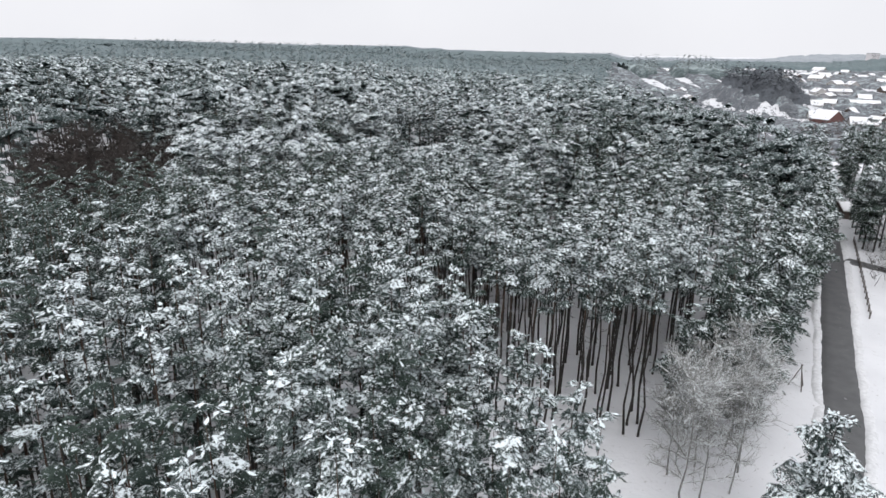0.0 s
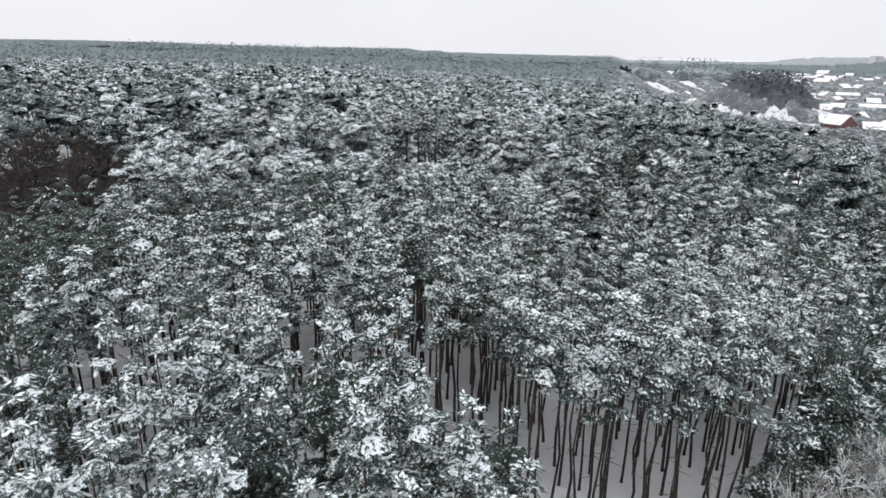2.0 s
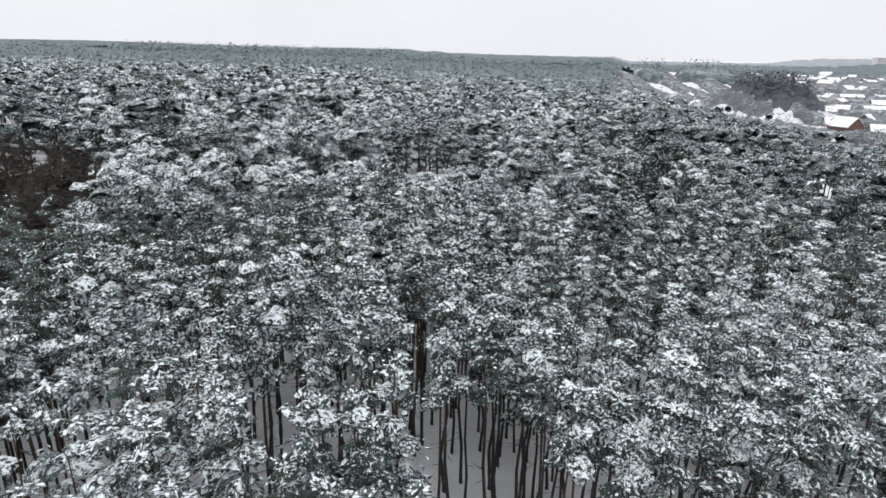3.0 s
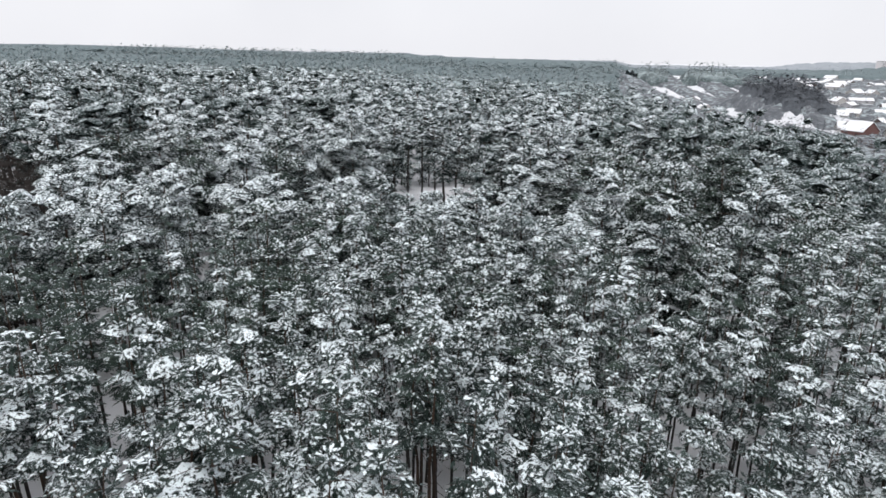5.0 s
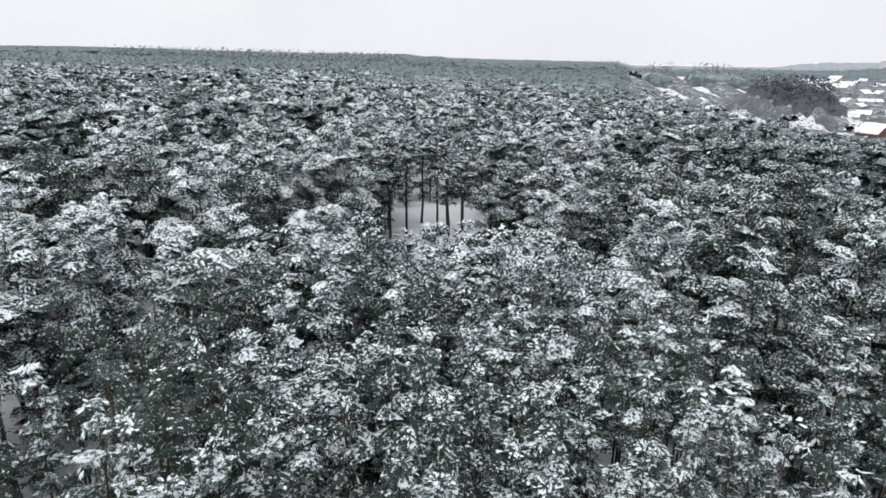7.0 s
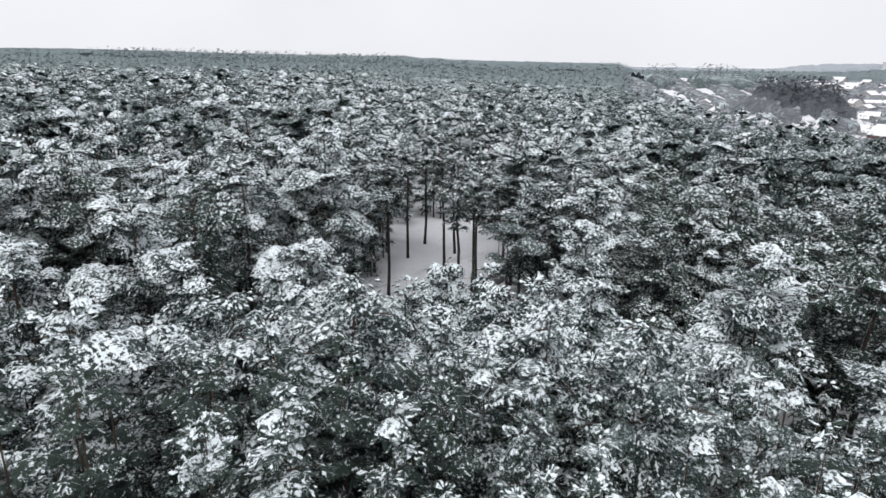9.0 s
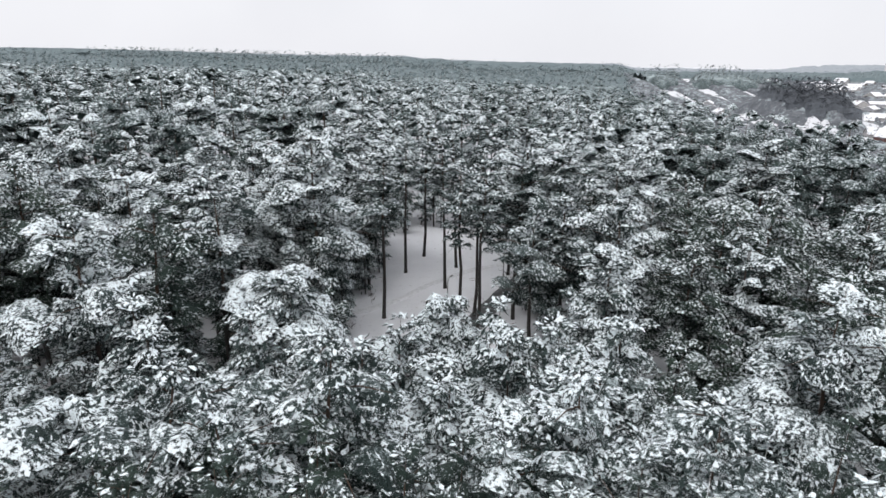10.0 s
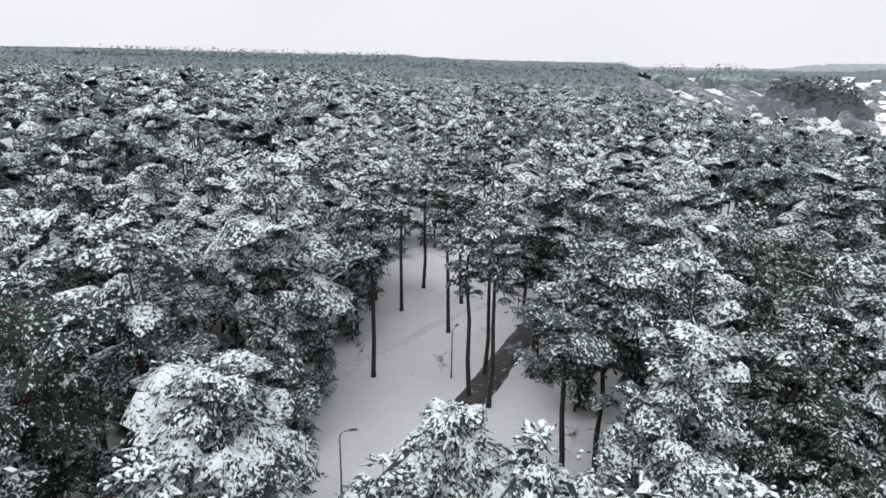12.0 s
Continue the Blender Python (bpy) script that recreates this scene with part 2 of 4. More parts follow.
def sprigs(rng, at, yaw, pitch, long, wide, cover, full=True):
    """Drooping needle sprigs, each a folded blade, and the long snow lumps that lie on those where cover is true."""
    n = len(at)
    d = np.stack([np.cos(yaw) * np.cos(pitch), np.sin(yaw) * np.cos(pitch), np.sin(pitch)], -1)
    s = np.stack([-np.sin(yaw), np.cos(yaw), rng.normal(0, 0.35, n)], -1)
    up = np.array([0.0, 0.0, 1.0])
    long, wide = long[:, None], wide[:, None]
    tip = at + d * long - up * long * rng.uniform(0.05, 0.25, (n, 1))
    mid = at + d * long * rng.uniform(0.4, 0.62, (n, 1))
    left, right = mid - s * wide * 0.5 - up * wide * 0.18, mid + s * wide * 0.5 - up * wide * 0.18
    v = np.stack([at, left, tip, right], 1).reshape(-1, 3)
    grain = np.repeat(rng.uniform(0, 50, (n, 1)), 4, 0) + np.tile([0.0, 0.2, 0.4, 0.2], n)[:, None] * np.repeat(long, 4, 0)
    v = np.concatenate([v, np.tile([0.9, 0.0, 0.25, 0.0], n)[:, None], grain, np.tile([0.0, -0.5, 0.0, 0.5], n)[:, None] * np.repeat(wide, 4, 0), grain * 0], 1)
    blade = np.array([(0, 2, 1), (0, 3, 2)])
    needles = v, (blade[None] + (np.arange(n) * 4)[:, None, None]).reshape(-1, 3)

    m = int(cover.sum())
    at, d, s, long, wide = at[cover], d[cover], s[cover], long[cover] * rng.uniform(0.75, 1.1, (m, 1)), wide[cover] * rng.uniform(0.75, 1.25, (m, 1))
    lift = up * (0.03 + 0.05 * wide)
    back = at - d * long * rng.uniform(0.0, 0.2, (m, 1)) + lift
    fore = at + d * long * rng.uniform(0.75, 1.0, (m, 1)) - up * long * rng.uniform(0.05, 0.25, (m, 1)) + lift
    mid = at + d * long * rng.uniform(0.35, 0.6, (m, 1)) + lift
    one, two = mid - s * wide * 0.55 - up * wide * 0.15, mid + s * wide * 0.55 - up * wide * 0.15
    if full:
        crest = mid + up * wide * rng.uniform(0.15, 0.4, (m, 1))
        w = np.stack([back, one, fore, two, crest], 1).reshape(-1, 3)
        body, lie = [0.40, 0.0, 0.0, 0.0, 0.8], [0.0, 0.2, 0.4, 0.2, 0.2]
        roof = np.array([(0, 4, 1), (1, 4, 2), (2, 4, 3), (3, 4, 0)])
    else:
        w = np.stack([back + up * wide * 0.2, one, fore, two], 1).reshape(-1, 3)
        body, lie = [0.7, 0.15, 0.3, 0.15], [0.0, 0.2, 0.4, 0.2]
        roof = np.array([(0, 2, 1), (0, 3, 2)])
    k = len(body)
    across = np.tile([0.0, -0.5, 0.0, 0.5, 0.0][:k], m)[:, None] * np.repeat(wide, k, 0)
    grain = np.repeat(rng.uniform(0, 50, (m, 1)), k, 0) + np.tile(lie, m)[:, None] * np.repeat(long, k, 0)
    w = np.concatenate([w, np.tile(body, m)[:, None], grain, across, grain * 0 + 3], 1)
    return needles, (w, (roof[None] + (np.arange(m) * k)[:, None, None]).reshape(-1, 3))


def smooth_step(v, a, b):
    u = np.clip((v - a) / (b - a), 0, 1)
    return u * u * (3 - 2 * u)


# ---- the lie of the land ----
def ground_at(x, y):
    x, y = np.asarray(x, float), np.asarray(y, float)
    z = -4.2 * smooth_step(x, -3, 14) * (1 - smooth_step(y, 80, 122) * (1 - smooth_step(x, 40, 70)))
    z = z + 4.5 * smooth_step(-x, 5, 50) * smooth_step(y, 150, 215)
    edge = np.where(y > 240, 45 + 0.30 * (y - 240), 150)
    z = z - 22.0 * smooth_step(x - edge, 25, 170) * (1 - smooth_step(y, 700, 1150))
    z = z + 13.0 * smooth_step(y, 420, 930) * (1 - smooth_step(x - edge, 5, 75))
    z = z + 25.0 * (1 - smooth_step(np.hypot((x - 412) / 40, (y - 770) / 65), 0.6, 1.7)) + 15.0 * np.exp(-((x - 440) / 120) ** 2 - ((y - 1075) / 90) ** 2)
    z = z + 24.0 * smooth_step(x, 1150, 1500) * smooth_step(y, 1600, 1950)
    z = z + 15.0 * smooth_step(y, 1000, 1900) + 5.0 * smooth_step(-x, 100, 900) * smooth_step(y, 500, 1300)
    z = z + 0.5 * np.sin(x * 0.05 + 1.3) * np.sin(y * 0.041) + 1.6 * np.sin(x * 0.006 + y * 0.004) * smooth_step(np.hypot(x, y), 300, 900)
    return z


def road_middle(y):
    return 40.7 + 0.622 * (y - 44) - 0.006 * min(max(58 - y, 0), 24) ** 2


def road_gap(x, y):
    """How far a place is from the road's middle line, across it."""
    return (x - road_middle(y)) * 0.848


PATH_POINTS = [(-25, 110), (-14, 127), (-3.7, 143), (4.2, 156.5), (10.2, 168), (16.8, 180.5), (27, 199), (45, 230)]


def path_x(y):
    ys = [p[1] for p in PATH_POINTS]
    return np.interp(y, ys, [p[0] for p in PATH_POINTS])


GAP_WEST = [(-20, 116), (-23.5, 116), (-39, 140), (-34, 141)]
GLADE = [(-8.5, 139), (-10, 150), (-13.6, 157), (-9.5, 165), (-6.5, 172), (-5, 200), (4, 206), (13, 206), (12.5, 178), (11.5, 166), (13, 152), (17, 140), (10, 138), (7, 119), (-5, 119)]
VERGE = [(11.5, 5), (11, 30), (6, 40), (11, 48), (16, 56), (22, 55), (27, 55), (33, 53.5), (38, 60), (45, 67), (52, 75), (63, 90), (72, 102), (84, 115), (40, 30), (25, 5)]


def inside(x, y, poly):
    hit = False
    for (x0, y0), (x1, y1) in zip(poly, poly[1:] + poly[:1]):
        if (y0 > y) != (y1 > y) and x < (x1 - x0) * (y - y0) / (y1 - y0) + x0:
            hit = not hit
    return hit


def oval(x, y, cx, cy, rx, ry):
    return ((x - cx) / rx) ** 2 + ((y - cy) / ry) ** 2 < 1


def bare_wood(x, y):
    return oval(x, y, -68 - 0.5 * (y - 130), 128, 17, 38)


def cutting(x):
    """The middle of the narrow cutting that runs across the young stand to the verge."""
    return float(np.interp(x, [-30, -20, -8, 6, 16, 34], [58, 57, 60, 57, 57, 56]))


def in_cutting(x, y):
    south = float(np.interp(x, [-23, -21, -16, -14, -10, -8.5, -5.5, -4, 0, 2.5, 12, 30], [1, 5, 5, 1, 1, 8, 8, 3, 3, 11, 16, 16]))
    return -25 < x < 30 and -south < y - cutting(x) < (5 if south > 9 else 3 if south > 4 else 0)


def is_open(x, y):
    if inside(x, y, GLADE) or inside(x, y, VERGE) or inside(x, y, GAP_WEST):
        return True
    if 105 < y < 215 and abs(x - path_x(y)) < (2.6 if y < 172 else 1.8):
        return True
    if oval(x, y, -37, 143, 3, 4) or oval(x, y, -66, 245, 9, 7) or oval(x, y, -8.5, 122.5, 5, 8) or in_cutting(x, y):
        return True
    return abs(road_gap(x, y)) < (5.0 if y < 118 else 3.8) or bare_wood(x, y)


def young_stand(x, y):
    """The dense young stand in the south; the tall old pines begin north of it."""
    return y < 111 - (0.005 if x > 0 else 0.016) * min(abs(x), 34) ** 2 + 2.5 * math.sin(x * 0.4)


def in_forest(x, y):
    if y < 172:
        return x < road_middle(y) - 4
    if y < 600:
        return x < 117 + 0.11 * (y - 172) + 5 * math.sin(y * 0.08)
    return x < 0.30 * y - 15 + 8 * math.sin(y * 0.03)


# ---- ground ----
def spread(near, far, step, grow):
    out, v, s = [], 0.0, step
    while v < far:
        out.append(v)
        s = step if v < near else s * grow
        v += s
    return np.array(out + [far])


def build_ground():
    right = spread(70, 4600, 2.5, 1.12)
    xs = np.concatenate([-right[:0:-1], right])
    ahead = spread(215, 4600, 2.5, 1.10)
    ys = np.concatenate([-spread(10, 4600, 6, 1.35)[:0:-1], ahead])
    gx, gy = np.meshgrid(xs, ys)
    gz = ground_at(gx, gy)
    gz = gz + 0.10 * np.sin(gx * 0.9 + 2 * np.sin(gy * 0.37)) * np.sin(gy * 0.7)
    v = np.stack([gx, gy, gz], -1).reshape(-1, 3)
    w = len(xs)
    i, j = np.meshgrid(np.arange(len(ys) - 1), np.arange(w - 1), indexing="ij")
    a = (i * w + j).ravel()
    t = np.concatenate([np.stack([a, a + 1, a + w + 1], -1), np.stack([a, a + w + 1, a + w], -1)])
    ob = new("ground", mesh_of("ground", v, t, [SNOW_GROUND], smooth=True))
    tagged(ob, "snow-covered forest floor with scattered needle litter", "ground", kind="structure")


build_ground()


def ribbon(name, points, half, mat, lift, label, thick=0.05, across=7, kind="structure", wobble=0.0):
    """A strip of paving that follows the ground, with edges of its own thickness."""
    rng = np.random.default_rng(7)
    pts = []
    for (x0, y0), (x1, y1) in zip(points[:-1], points[1:]):
        n = max(2, int(math.hypot(x1 - x0, y1 - y0) / 1.5))
        pts += [(x0 + (x1 - x0) * k / n, y0 + (y1 - y0) * k / n) for k in range(n)]
    p = np.array(pts + [points[-1]], float)
    d = np.gradient(p, axis=0)
    d /= np.linalg.norm(d, axis=1)[:, None]
    side = np.stack([d[:, 1], -d[:, 0]], -1)
    u = np.linspace(-1, 1, across)
    shift = half * (1 + wobble * rng.normal(0, 1, (len(p), 2)))
    off = np.where(u[None] < 0, u[None] * shift[:, :1], u[None] * shift[:, 1:])
    xy = p[:, None] + side[:, None] * off[..., None]
    z = ground_at(p[:, 0], p[:, 1])[:, None] * 0.5 + ground_at(xy[..., 0], xy[..., 1]) * 0.5 + lift
    z[:, 0] -= thick + 0.25
    z[:, -1] -= thick + 0.25
    v = np.concatenate([xy, z[..., None]], -1).reshape(-1, 3)
    i, j = np.meshgrid(np.arange(len(p) - 1), np.arange(across - 1), indexing="ij")
    a = (i * across + j).ravel()
    t = np.concatenate([np.stack([a, a + 1, a + across + 1], -1), np.stack([a, a + across + 1, a + across], -1)])
    return tagged(new(name, mesh_of(name, v, t, [mat], smooth=True)), label, name, kind=kind)


ribbon("road", [(road_middle(y), y) for y in (-40, 10, 30, 36, 41, 46, 51, 56, 62, 80, 110, 160, 215)], 2.35, ASPHALT, 0.20, "wet grey asphalt road cleared of snow", wobble=0.015)
ribbon("road", [(86, 112), (90, 106), (100, 96), (130, 82)], 2.2, ASPHALT, 0.18, "wet asphalt side road joining the main road")
ribbon("pavement", PATH_POINTS, 1.75, PATH_WET, 0.17, "wet dark park path half covered by slush", wobble=0.05)
ribbon("pavement", [(-16, 160), (-8.3, 163.8), (-3.6, 168), (0.4, 173.5), (7, 180), (13, 183)], 0.8, TRODDEN, 0.14, "narrow trodden track in the snow", wobble=0.15)


# ---- trees ----
def crown_boughs(rng, height, base, radius, boughs, shape, bend):
    """Boughs in a loose spiral up the stem: foot, direction, reach, rise and how high in the crown each one sits."""
    out = []
    for k in range(boughs):
        s = (k + rng.uniform(0, 0.9)) / boughs
        h = base + (height - base) * s
        a = k * 2.39996 + rng.normal(0, 0.4)
        if shape == "flat":
            reach = radius * (0.62 + 0.38 * math.sin(math.pi * min(1, s * 1.1))) * math.sqrt(max(0.05, 1 - s ** 7)) * rng.uniform(0.6, 1.2)
        elif shape == "dome":
            reach = radius * math.sqrt(max(0.03, 1 - (s * 0.98) ** 6)) * min(1.0, 0.72 + s) * rng.uniform(0.82, 1.1)
        elif shape == "cone":
            reach = (radius * (1 - s) ** 0.8 + 0.25) * rng.uniform(0.8, 1.12)
        else:
            reach = radius * math.sqrt(max(0.04, 1 - abs(2 * s - 0.75) ** 2.4 * 0.52)) * (1 - 0.25 * s) * rng.uniform(0.72, 1.16)
        rise = {"flat": 0.34 * s - 0.08, "cone": 0.1 * s - 0.42, "oval": 0.35 * s - 0.12, "dome": 0.35 * s - 0.30}[shape]
        foot = np.array([bend[0] * h / height, bend[1] * h / height, h - reach * 0.2])
        out.append((foot, a, reach, rise, s))
    return out


def pad_sprigs(rng, heart, a, half, rise, count, droop, flat):
    """Sprigs over one pad of a bough, thickest towards its ragged, hanging rim."""
    u, phi = rng.uniform(0.03, 1.08, count) ** 0.42, rng.uniform(0, 6.283, count)
    along, across = half * u * np.cos(phi), half * 0.85 * u * np.sin(phi)
    out, side = np.array([math.cos(a), math.sin(a)]), np.array([-math.sin(a), math.cos(a)])
    xy = heart[:2] + along[:, None] * out + across[:, None] * side
    low = rng.random(count) < 0.18
    z = heart[2] + rise * along + half * (flat * (1 - u * u) - droop * 0.7 * u ** 2) + rng.normal(0.03, 0.06, count) * half - low * 0.35 * half
    yaw = a + np.arctan2(0.9 * u * np.sin(phi), 0.55 + 0.8 * u * np.cos(phi)) + rng.normal(0, 0.4, count)
    pitch = 0.10 - droop * (0.2 + u) + rng.normal(0, 0.34, count) - low * 0.3
    return np.concatenate([xy, z[:, None]], 1), yaw, pitch, low


def pad_plate(rng, heart, a, half, rise, droop, flat, rim, load):
    """The closed mass of one pad, a lumpy plate of needles, and the broken snow on it. The columns after the place tell
    how whole it is there (needles fray at the rim, snow lies as thick as load says) and how the sprigs run."""
    phi = np.arange(rim) / rim * 2 * np.pi + rng.uniform(0, 6)
    rag = 1 + rng.normal(0, 0.30, rim)
    rows = [np.array([[0.0, 0.0, half * flat]])]
    for u in (0.55, 1.0):
        rows.append(np.stack([half * u * rag * np.cos(phi), half * 0.88 * u * rag * np.sin(phi), half * (flat * (1 - u * u) - droop * 0.7 * u ** 2) + rng.normal(0, 0.16 * half, rim)], -1))
    p = np.concatenate(rows)
    c, s = math.cos(a), math.sin(a)
    v = np.stack([heart[0] + p[:, 0] * c - p[:, 1] * s, heart[1] + p[:, 0] * s + p[:, 1] * c, heart[2] + rise * p[:, 0] + p[:, 2]], -1)
    lie = np.stack([p[:, 0] * 0.75, p[:, 1], p[:, 2] + rise * p[:, 0] + rng.uniform(0, 90)], -1)
    k = np.arange(rim)
    n = (k + 1) % rim
    t = np.concatenate([np.stack([0 * k, 1 + k, 1 + n], -1), np.stack([1 + k, 1 + rim + k, 1 + rim + n], -1), np.stack([1 + k, 1 + rim + n, 1 + n], -1)])
    needles = np.concatenate([v, np.concatenate([[0.8], rng.uniform(0.35, 0.8, rim), np.full(rim, -0.1)])[:, None], lie], 1), t
    if load < 0.06:
        return needles, None
    w = v + (0, 0, 0.04 + 0.03 * half)
    thick = 0.50 * np.clip(load * rng.uniform(0.2, 1.4, 1 + 2 * rim), 0, 0.76 if load < 1.2 else 0.98)
    thick[1 + rim:] *= 0.7
    return needles, (np.concatenate([w, thick[:, None], lie + 7], 1), t)


def stem(rng, height, foot, bend, sides, rings=7):
    hs = np.array([0, 0.04, 0.2, 0.4, 0.6, 0.8, 1.0]) if rings == 7 else np.array([0, 0.5, 1.0])
    wob = rng.normal(0, height * 0.006, (len(hs), 2)) * (hs[:, None] > 0.1)
    pts = np.stack([bend[0] * hs + wob[:, 0], bend[1] * hs + wob[:, 1], height * hs * 0.985 - 0.15], -1)
    rad = foot * (np.array([1.35, 1.05, 0.92, 0.78, 0.6, 0.36, 0.08]) if rings == 7 else np.array([1.05, 0.7, 0.1]))
    return tube(pts, rad, sides)


def tree_arrays(seed, height, base, radius, boughs, per, shape, sprig, foot, snow=0.75, bend=(0.0, 0.0), fine=True, sides=8, droop=0.24, core=0, twin=1, flat=0.30, low=0.35, slim=0.46, full=None, rim=8):
    """Trunk, boughs, needle sprigs and the snow on them. per: sprigs on a full pad; twin: pads a bough; snow: share of
    the upper sprigs that carry snow; low: that share at the foot of the crown; slim: a sprig's width to its length."""
    rng = np.random.default_rng(seed)
    at, yaw, pitch, load, limbs, plates, blankets = [], [], [], [], [], [], []
    for f, a, reach, rise, s in crown_boughs(rng, height, base, radius, boughs, shape, bend):
        out = np.array([math.cos(a), math.sin(a), 0])
        limbs.append((f, f + out * reach * 0.5 + (0, 0, reach * (rise * 0.5 + 0.06)), f + out * reach * 0.95 + (0, 0, reach * rise * 0.9), reach))
        for j in range(twin):
            b = a + (0 if twin == 1 else (j - (twin - 1) / 2) * rng.uniform(0.35, 0.75) + rng.normal(0, 0.12))
            half = reach * (0.46 if twin == 1 else rng.uniform(0.20, 0.36) if fine else rng.uniform(0.25, 0.40)) + 0.15
            r = (reach - half) * (1 if twin == 1 else rng.uniform(0.35, 1.12))
            n = max(3, int(per * (reach / radius) * rng.uniform(0.7, 1.3)))
            g = f + np.array([math.cos(b) * r, math.sin(b) * r, r * rise + rng.normal(0, (0.15 if twin > 1 else 0.10) * reach)])
            tilt = rise + rng.normal(0, 0.19)
            bear = snow * rng.uniform(0.45, 1.3) * (low + (1 - low) * s)
            p, y, t, under = pad_sprigs(rng, g, b, half, tilt, n, droop, flat)
            plate, blanket = pad_plate(rng, g, b, half, tilt, droop, flat, rim, bear)
            plates.append(plate)
            if blanket:
                blankets.append(blanket)
            at.append(p)
            yaw.append(y)
            pitch.append(t)
            load.append(bear * np.where(under, 0.15, 0.95))
    n = max(3, int(per))
    a = rng.uniform(0, 6.283, n)
    r = radius * 0.26 * np.sqrt(rng.uniform(0, 1, n))
    at.append(np.stack([bend[0] + np.cos(a) * r, bend[1] + np.sin(a) * r, height * 0.985 - r * 0.4], -1))
    yaw.append(a)
    pitch.append(rng.normal(0.1, 0.3, n))
    load.append(np.full(n, snow))
    if core:
        h = base + (height - base) * rng.uniform(0.0, 0.9, core)
        a = rng.uniform(0, 6.283, core)
        r = radius * rng.uniform(0.05, 0.5, core)
        at.append(np.stack([bend[0] * h / height + np.cos(a) * r, bend[1] * h / height + np.sin(a) * r, h], -1))
        yaw.append(a)
        pitch.append(rng.normal(-0.3, 0.4, core))
        load.append(np.full(core, -1.0))
    at, yaw, pitch, load = np.concatenate(at), np.concatenate(yaw), np.concatenate(pitch), np.concatenate(load)
    clump = np.array([noise.noise((p[0] * 0.8 + seed, p[1] * 0.8, p[2] * 0.8)) for p in at])
    cover = rng.random(len(at)) < load + clump * 0.55 * np.minimum(1, 2 * np.maximum(load, 0))
    long = sprig * rng.uniform(0.6, 1.35, len(at)) * np.where(load < 0, 1.5, 1.0)
    needles, white = sprigs(rng, at, yaw, pitch, long, long * slim * rng.uniform(0.7, 1.3, len(at)), cover, fine if full is None else full)
    out = dict(trunk=stem(rng, height, foot, bend, sides, 7 if fine else 3), foliage=joined([needles] + plates), snow=joined([white] + blankets))
    if fine:
        wood = [tube((f, m, t), (foot * 0.26 * (0.4 + 0.6 * r / radius), foot * 0.17, foot * 0.05), 3) for f, m, t, r in limbs]
        for _ in range(6):
            h, a = rng.uniform(0.3, 0.95) * base, rng.uniform(0, 6.28)
            f = np.array([bend[0] * h / height, bend[1] * h / height, h])
            r = rng.uniform(0.4, 1.3)
            wood.append(tube((f, f + (math.cos(a) * r, math.sin(a) * r, rng.uniform(-0.35, 0.1))), (0.035, 0.01), 3))
        out["branchwork"] = joined(wood)
    return out


def bare_arrays(seed, height, spread_out, limbs, twigs, foot, thick=0.028):
    """A leafless tree: forking stem, limbs, and many thin twigs."""
    rng = np.random.default_rng(seed)
    trunk = stem(rng, height * 0.9, foot, (rng.normal(0, 0.5), rng.normal(0, 0.5)), 6)
    wood, ends = [], []
    for k in range(limbs):
        h, a = height * rng.uniform(0.22, 0.85), k * 2.4 + rng.normal(0, 0.4)
        f = np.array([0, 0, h])
        r = spread_out * rng.uniform(0.5, 1.1) * (1.1 - 0.6 * h / height)
        rise = rng.uniform(0.4, 1.0)
        m = f + (math.cos(a) * r * 0.5, math.sin(a) * r * 0.5, r * rise * 0.6)
        t = m + (math.cos(a + 0.3) * r * 0.5, math.sin(a + 0.3) * r * 0.5, r * rise * 0.4)
        wood.append(tube((f, m, t), (foot * 0.38, foot * 0.22, 0.015), 4))
        ends += [(f, m), (m, t)]
    v, tr = [], []
    for k in range(twigs):
        f, t = ends[int(rng.integers(len(ends)))]
        p = f + (t - f) * rng.uniform(0.2, 1.0)
        d = (t - f) / np.linalg.norm(t - f) * 0.5 + rng.normal(0, 0.55, 3) + (0, 0, 0.15)
        q = p + d * rng.uniform(0.5, 1.5) * spread_out / 3.0
        w = rng.normal(0, 1, 3)
        w = np.cross(w, q - p)
        w *= thick / (np.linalg.norm(w) + 1e-9)
        e = p + (q - p) * 0.55 + rng.normal(0, 0.14, 3)
        n = len(v)
        v += [p - w, p + w, e - w * 0.8, e + w * 0.8, q]
        tr += [(n, n + 1, n + 3), (n, n + 3, n + 2), (n + 2, n + 3, n + 4)]
    return dict(trunk=trunk, branchwork=joined(wood), twigwork=(np.array(v), np.array(tr)))


def tree_thing(name, arrays, bark, leaf, label, category, group):
    root = tagged(new(name), label, category, group)
    for key, mat in (("trunk", bark), ("branchwork", bark), ("foliage", leaf), ("snow", SNOW_LOAD), ("twigwork", bark)):
        if key in arrays:
            v, t = arrays[key]
            ob = new(key, mesh_of(name + "_" + key, v, t, [mat], smooth=key in ("trunk", "snow", "branchwork")))
            ob.parent = root
            if key != "trunk":
                tagged(ob, kind="stuff")
    return root


